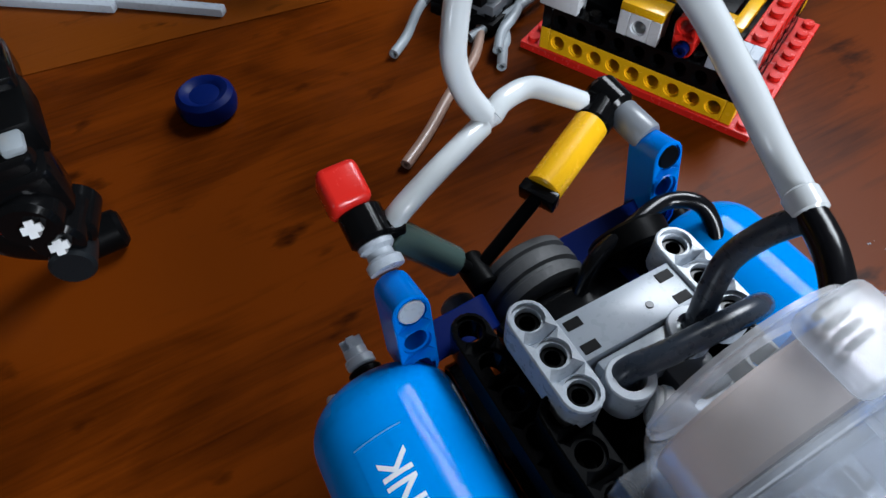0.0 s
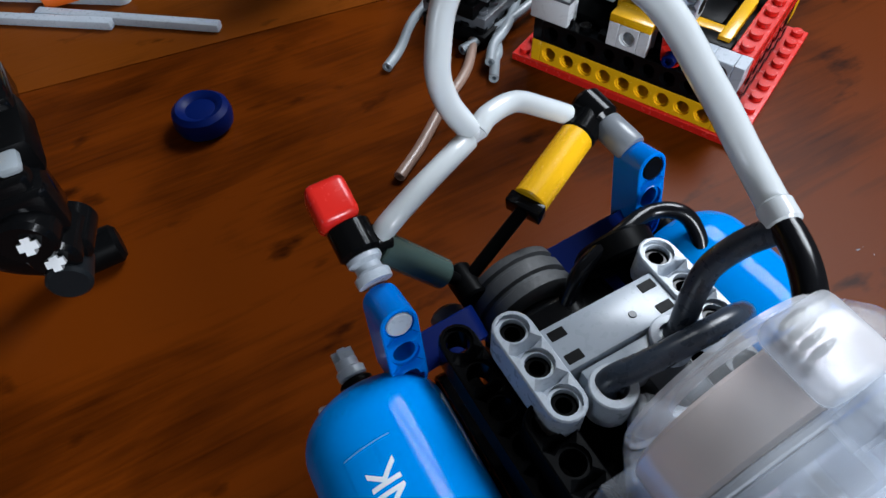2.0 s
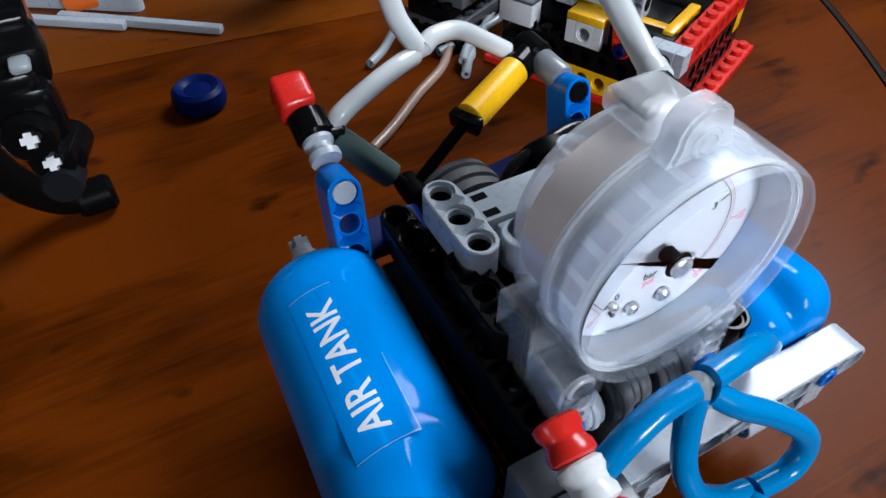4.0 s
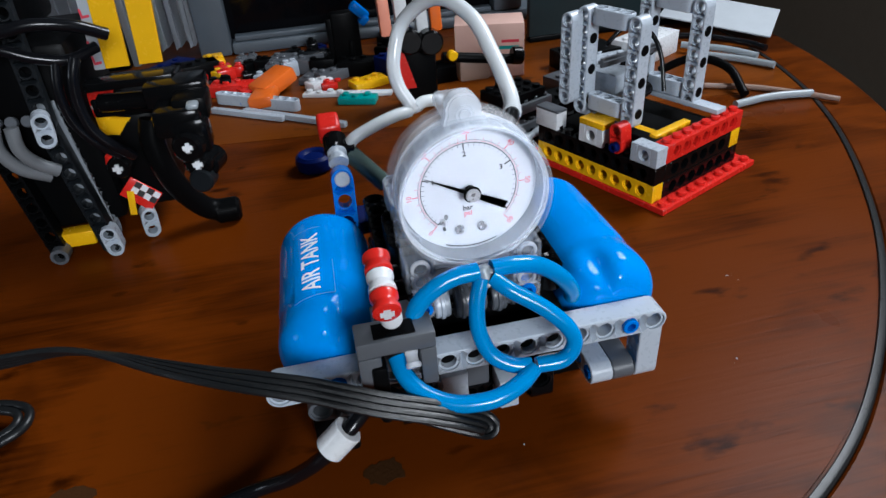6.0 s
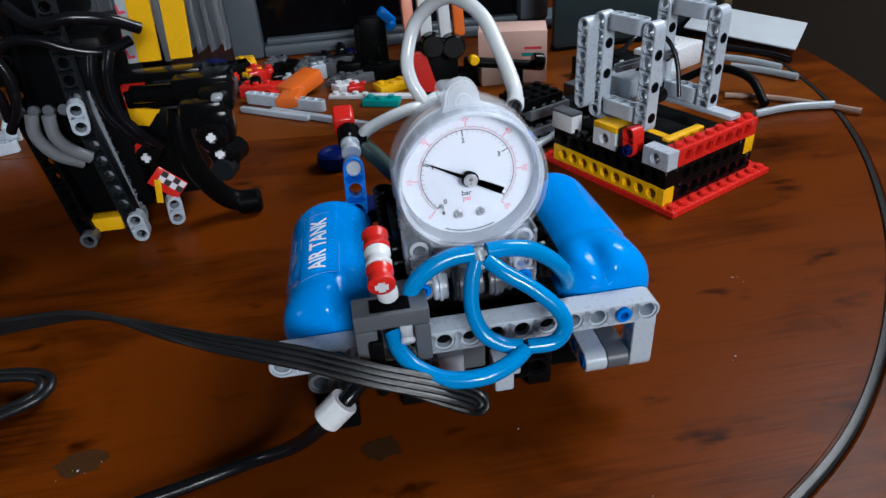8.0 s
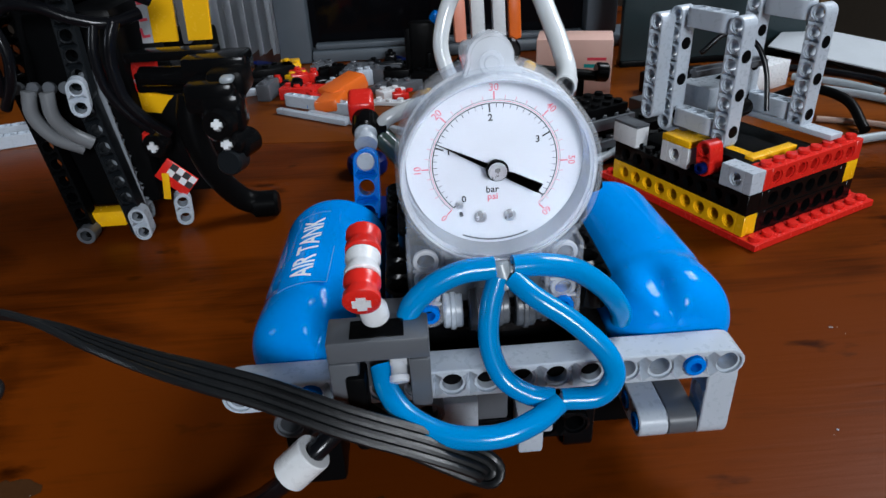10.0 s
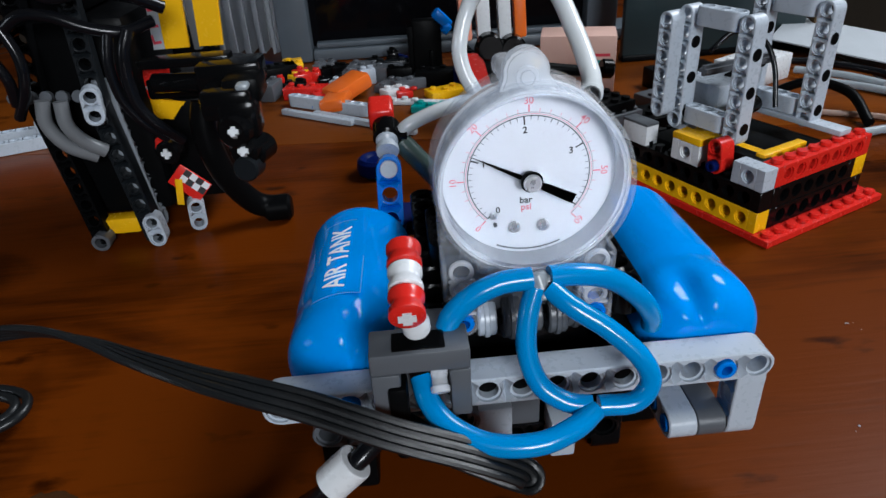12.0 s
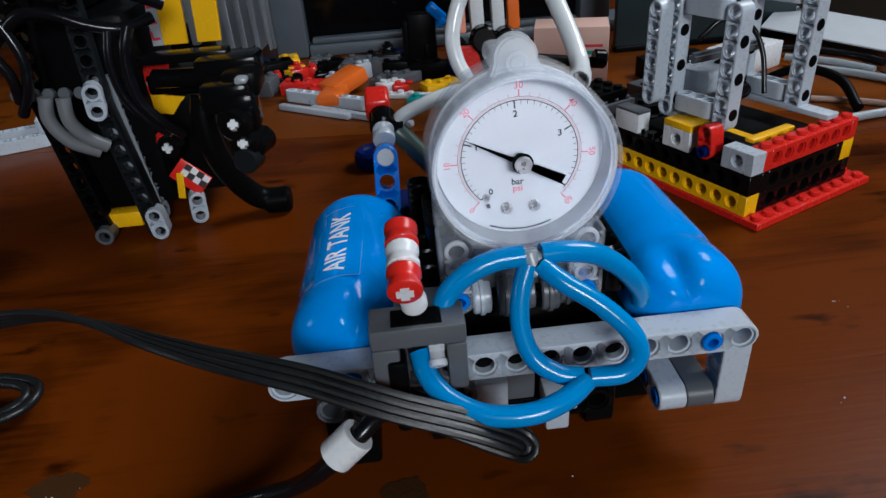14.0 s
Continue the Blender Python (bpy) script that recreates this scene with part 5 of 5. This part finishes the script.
for k, (x, y, sx, sy, sz, mt, what, turn) in enumerate((
        (-90, 382, 17, 7, 9, "red", "dark red plastic beam", -12), (-76, 374, 10, 8, 7, "red", "dark red plastic brick", 25), (-106, 440, 8, 12, 14, "yellow", "yellow plastic piece", 10),
        (-100, 414, 6, 6, 10, "yellow", "yellow plastic piece", 40), (-79, 358, 7, 5, 4, "blue_tech", "small blue plastic pin", 15), (12, 360, 14, 8, 6, "yellow", "yellow plastic piece", 20),
        (0, 328, 14, 6, 5, "teal", "teal plastic piece", -20), (-6, 345, 34, 4, 3, "white", "white plastic strip", -18), (-14, 385, 12, 7, 8, "dgrey", "dark grey plastic block", 30),
        (8, 392, 16, 8, 12, "blackm", "black plastic block", -10), (-25, 372, 10, 6, 6, "white", "white plastic piece", 35), (-18, 366, 6, 5, 5, "red", "small red piece", 10),
        (-40, 420, 22, 10, 12, "dgrey", "dark grey plastic block", -25), (34, 380, 12, 8, 16, "darkblue", "dark blue plastic piece", 30), (-120, 430, 18, 10, 14, "blackm", "black plastic block", 15),
        (-140, 452, 16, 12, 10, "darkblue", "dark blue plastic piece", 50), (-128, 402, 14, 6, 6, "grey", "grey plastic piece", 20), (60, 352, 20, 10, 12, "blackm", "black plastic block", 5),
        (162, 300, 26, 16, 10, "dgrey", "dark grey plastic block", 25), (200, 318, 22, 16, 12, "grey", "light grey plastic block", -20), (230, 340, 26, 14, 18, "white", "light grey plastic block", 30),
        (180, 340, 24, 14, 14, "blackm", "black plastic block", 10), (150, 280, 22, 12, 8, "grey", "light grey plastic piece", 40), (124, 250, 18, 12, 16, "blackm", "black plastic block", 20))):
    n = max(1, round(sx / 8))
    b = joined(box(-sx, sx, -sy, sy, 0, sz, 1.0), *[at(disc(2.4, 1.8, 0.2, 12), Matrix.Translation((-sx + 5 + 8 * q, (-1) ** q * sy * 0.3, sz))) for q in range(min(n + 1, 4))])
    single("loose_piece", at(b, Matrix.Translation((x, y, 0)) @ Matrix.Rotation(radians(turn), 4, "Z")), mt, what + " lying in the heap on the table", "brick piece", "loose pieces")
side_frame = thing("grey_frame_piece", "light grey perforated frame lying on the table", "frame", (-280, 320, 0))
for o, d, n in (((-300, 300, 4.2), (0.95, 0.35, 0), 7), ((-306, 322, 4.2), (0.95, 0.35, 0), 7), ((-298, 306, 12.2), (-0.3, 0.95, 0), 4), ((-256, 322, 12.2), (-0.3, 0.95, 0), 4)):
    part("beam_piece", at(beam(n), mv(o, d, (0, 0, 1))), "grey", side_frame)

# pink box with red and green bars of print
pb = thing("pink_box", "small pale pink cardboard box with red and green print", "box", (110, 352, 0))
BM = mv((129, 336, 0), (-0.966, 0.258, 0))
carton = part("carton", at(box(0, 52, -30, 0, 0, 40, 0.8), BM), "card", pb)
for x0, x1, z0, z1, mt in ((4, 17, 26, 28, "inkred"), (4, 19, 21, 23.5, "teal"), (20, 30, 12, 14, "hose_grey")):
    part("print_bar", at(box(x0, x1, 0.05, 0.25, z0, z1, 0), BM), mt, pb, "bar of print")

# upright orange and grey toy behind the gauge
toy = thing("orange_toy", "orange and white toy arm with black joints standing behind the gauge", "toy", (45, 300, 0))
for x, w, mt in ((22, 5.5, "pink"), (33, 6.5, "white"), (46, 6.0, "white"), (55.5, 5.5, "orange")):
    part("arm_bar", at(box(-w / 2 - 1, w / 2 + 1, -4, 4, 0, 44, 1.5), mv((x, 301, 52), (1, 0, 0.03), (0.06, 0.1, 1))), mt, toy)
part("joint", joined(at(disc(8, 10, 1.2), mv((35, 296, 50), (1, 0, 0), (0, -1, 0))), at(disc(8, 10, 1.2), mv((49, 296, 48), (1, 0, 0), (0, -1, 0)))), "black", toy, "black ribbed joint")
part("stem", box(28, 54, 298, 314, 0, 48, 3), "blackm", toy)
part("panel", at(prism([(0, 0), (12, 0), (4, 28), (-6, 28)], 0, 4, 0.8), mv((26, 295, 18), (1, 0, 0), (0, -1, 0))), "red", toy, "red side panel")
part("side_bar", along(disc(3.4, 52, 0.6), (58, 300, 34), (112, 298, 26)), "blackm", toy, "black horizontal bar")
part("wheel", along(disc(6, 8, 1), (106, 296, 30), (114, 296, 29)), "black", toy)
part("leg", box(96, 100, 298, 304, 0, 28, 0.8), "blackm", toy)
part("yellow_knob", along(disc(3.4, 5, 0.6), (62, 290, 38), (63, 284, 38)), "yellow", toy)
part("beige_block", box(70, 92, 300, 312, 14, 30, 2), "hose_pinkish", toy)
blue_toy = single("blue_piece", at(joined(box(-8, 8, -4, 4, 0, 8, 2), box(4, 10, -5, 5, -3, 5, 1.5)), mv((12, 400, 44), (0.7, 0, -0.7), (0.7, 0, 0.7))), "blue_tech", "small blue and yellow toy piece", "toy piece")
pole = single("cream_post", joined(box(-12, -2, 404, 412, 0, 42, 2), box(-8, 14, 402, 414, 0, 46, 2), box(4, 8, 400, 404, 10, 24, 1)), "blackm", "dark toy post standing in the heap", "toy piece")

# ---- screen unit at the back of the table, curtain and dark cabinet ----
unit = thing("screen_unit", "grey framed dark screen standing at the table's back", "screen", (50, 500, 0))
part("frame_side", box(-122, -94, 486, 530, 0, 330, 3), "greyframe", unit, "grey painted frame side")
part("frame_bottom", box(-94, 240, 486, 530, 0, 11, 3), "greyframe", unit, "grey painted frame bottom")
part("frame_side", box(150, 178, 486, 530, 11, 330, 3), "greyframe", unit, "grey painted frame side")
part("frame_top", box(-94, 150, 486, 530, 300, 330, 3), "greyframe", unit)
part("screen_glass", box(-94, 150, 500, 520, 11, 300, 1), "screen", unit, "black glossy screen")
part("inner_ledge", box(-90, 148, 488, 499, 11.5, 16, 1), "greyframe", unit)
cab = thing("glass_screen", "dark teal glossy screen standing at the table's back", "screen", (240, 425, 0))
part("sheet", at(box(0, 152, 0, 8, 0, 320, 2), mv((160, 414, 0), (1, 0.02, 0))), "tealdark", cab, "dark teal glossy sheet")
part("edge", at(box(0, 152, -2, 10, 0, 5, 1), mv((160, 414, 0), (1, 0.02, 0))), "blackm", cab, "black bottom edge")
part("post", box(318, 326, 416, 426, -26, 320, 1.5), "olive", cab, "olive brown upright strip")


def curtain(x0, x1, y, z0, z1):
    bm = bmesh.new()
    n = 120
    rows = []
    for z in (z0, (z0 + z1) / 2, z1):
        rows.append([bm.verts.new((x0 + (x1 - x0) * k / n, y + 14 * math.sin(k * 0.55) + 6 * math.sin(k * 1.7 + z * 0.003), z)) for k in range(n + 1)])
    for a, b in zip(rows, rows[1:]):
        for k in range(n):
            bm.faces.new((a[k], a[k + 1], b[k + 1], b[k]))
    bmesh.ops.solidify(bm, geom=bm.faces[:], thickness=2.5)
    return bm


single("curtain", curtain(-260, -124, 545, 0, 600), "curtain", "grey pleated curtain hanging behind the table", "curtain")
single("dark_case", box(-330, -180, 480, 520, 0, 34, 4), "blackm", "dark low case in front of the curtain", "case")
heap = random.Random(11)
for k in range(46):
    x, y = heap.uniform(-135, 150), heap.uniform(385, 478)
    if x > 60 and y < 420 or x > 150 - (y - 385):
        continue
    sx, sy, sz = heap.uniform(4, 12), heap.uniform(3, 7), heap.uniform(4, 15)
    mt = heap.choice(("blackm", "black", "dgrey", "blackm", "machine", "dgrey", "grey", "darkblue", "red"))
    b = joined(box(-sx, sx, -sy, sy, 0, sz, 1.2), at(disc(2.4, 1.8, 0.2, 12), Matrix.Translation((-sx + 3.5, 0, sz))), at(disc(2.4, 1.8, 0.2, 12), Matrix.Translation((sx - 3.5, 0, sz))))
    what = {"blackm": "black", "black": "black", "dgrey": "dark grey", "machine": "black", "grey": "light grey", "darkblue": "dark blue", "red": "red"}[mt]
    single("loose_piece", at(b, Matrix.Translation((x, y, 0)) @ Matrix.Rotation(heap.uniform(0, 3.1), 4, "Z")), mt, what + " plastic piece lying in the heap on the table", "brick piece", "loose pieces")

# stain and crumbs on the table
rng = random.Random(4)


def blot(cx, cy, r, z1, n=18):
    return prism([(cx + r * (0.75 + 0.5 * rng.random()) * math.cos(2 * math.pi * k / n) * 1.25, cy + r * (0.75 + 0.5 * rng.random()) * math.sin(2 * math.pi * k / n)) for k in range(n)], 0.02, z1)


single("glue_stain", blot(-31, 1, 5.0, 0.12), "dust", "dull dried glue stain on the wood", "stain")
single("glue_stain", blot(-130, 17, 6.0, 0.12), "dust", "dull dried glue stain on the wood", "stain")
crumbs = []
for cx, cy, sp, n in ((101, 14, 2, 2), (128, 59, 3, 4), (44, -34, 2.5, 3), (-130, 17, 7, 5), (20, -30, 30, 4)):
    for _ in range(n):
        x, y, r = cx + rng.uniform(-sp, sp), cy + rng.uniform(-sp, sp), rng.uniform(0.15, 0.4)
        c = lathe([(0, 0), (r, r * 0.3), (r * 0.7, r * 0.9), (0, r)], 6)
        crumbs.append(at(c, Matrix.Translation((x, y, 0.02))))
single("dark_spot", blot(48.5, -39.5, 1.0, 0.1), "groove", "small dark burn mark on the wood", "stain")
single("dark_spot", at(box(-2.4, 2.4, -1.6, 1.6, 0.02, 0.6, 0.2), Matrix.Translation((36, -42, 0))), "groove", "small dark square chip lying on the wood", "chip")
single("crumbs", joined(*crumbs), "paper", "pale crumbs scattered on the wood", "crumbs", kind="stuff")
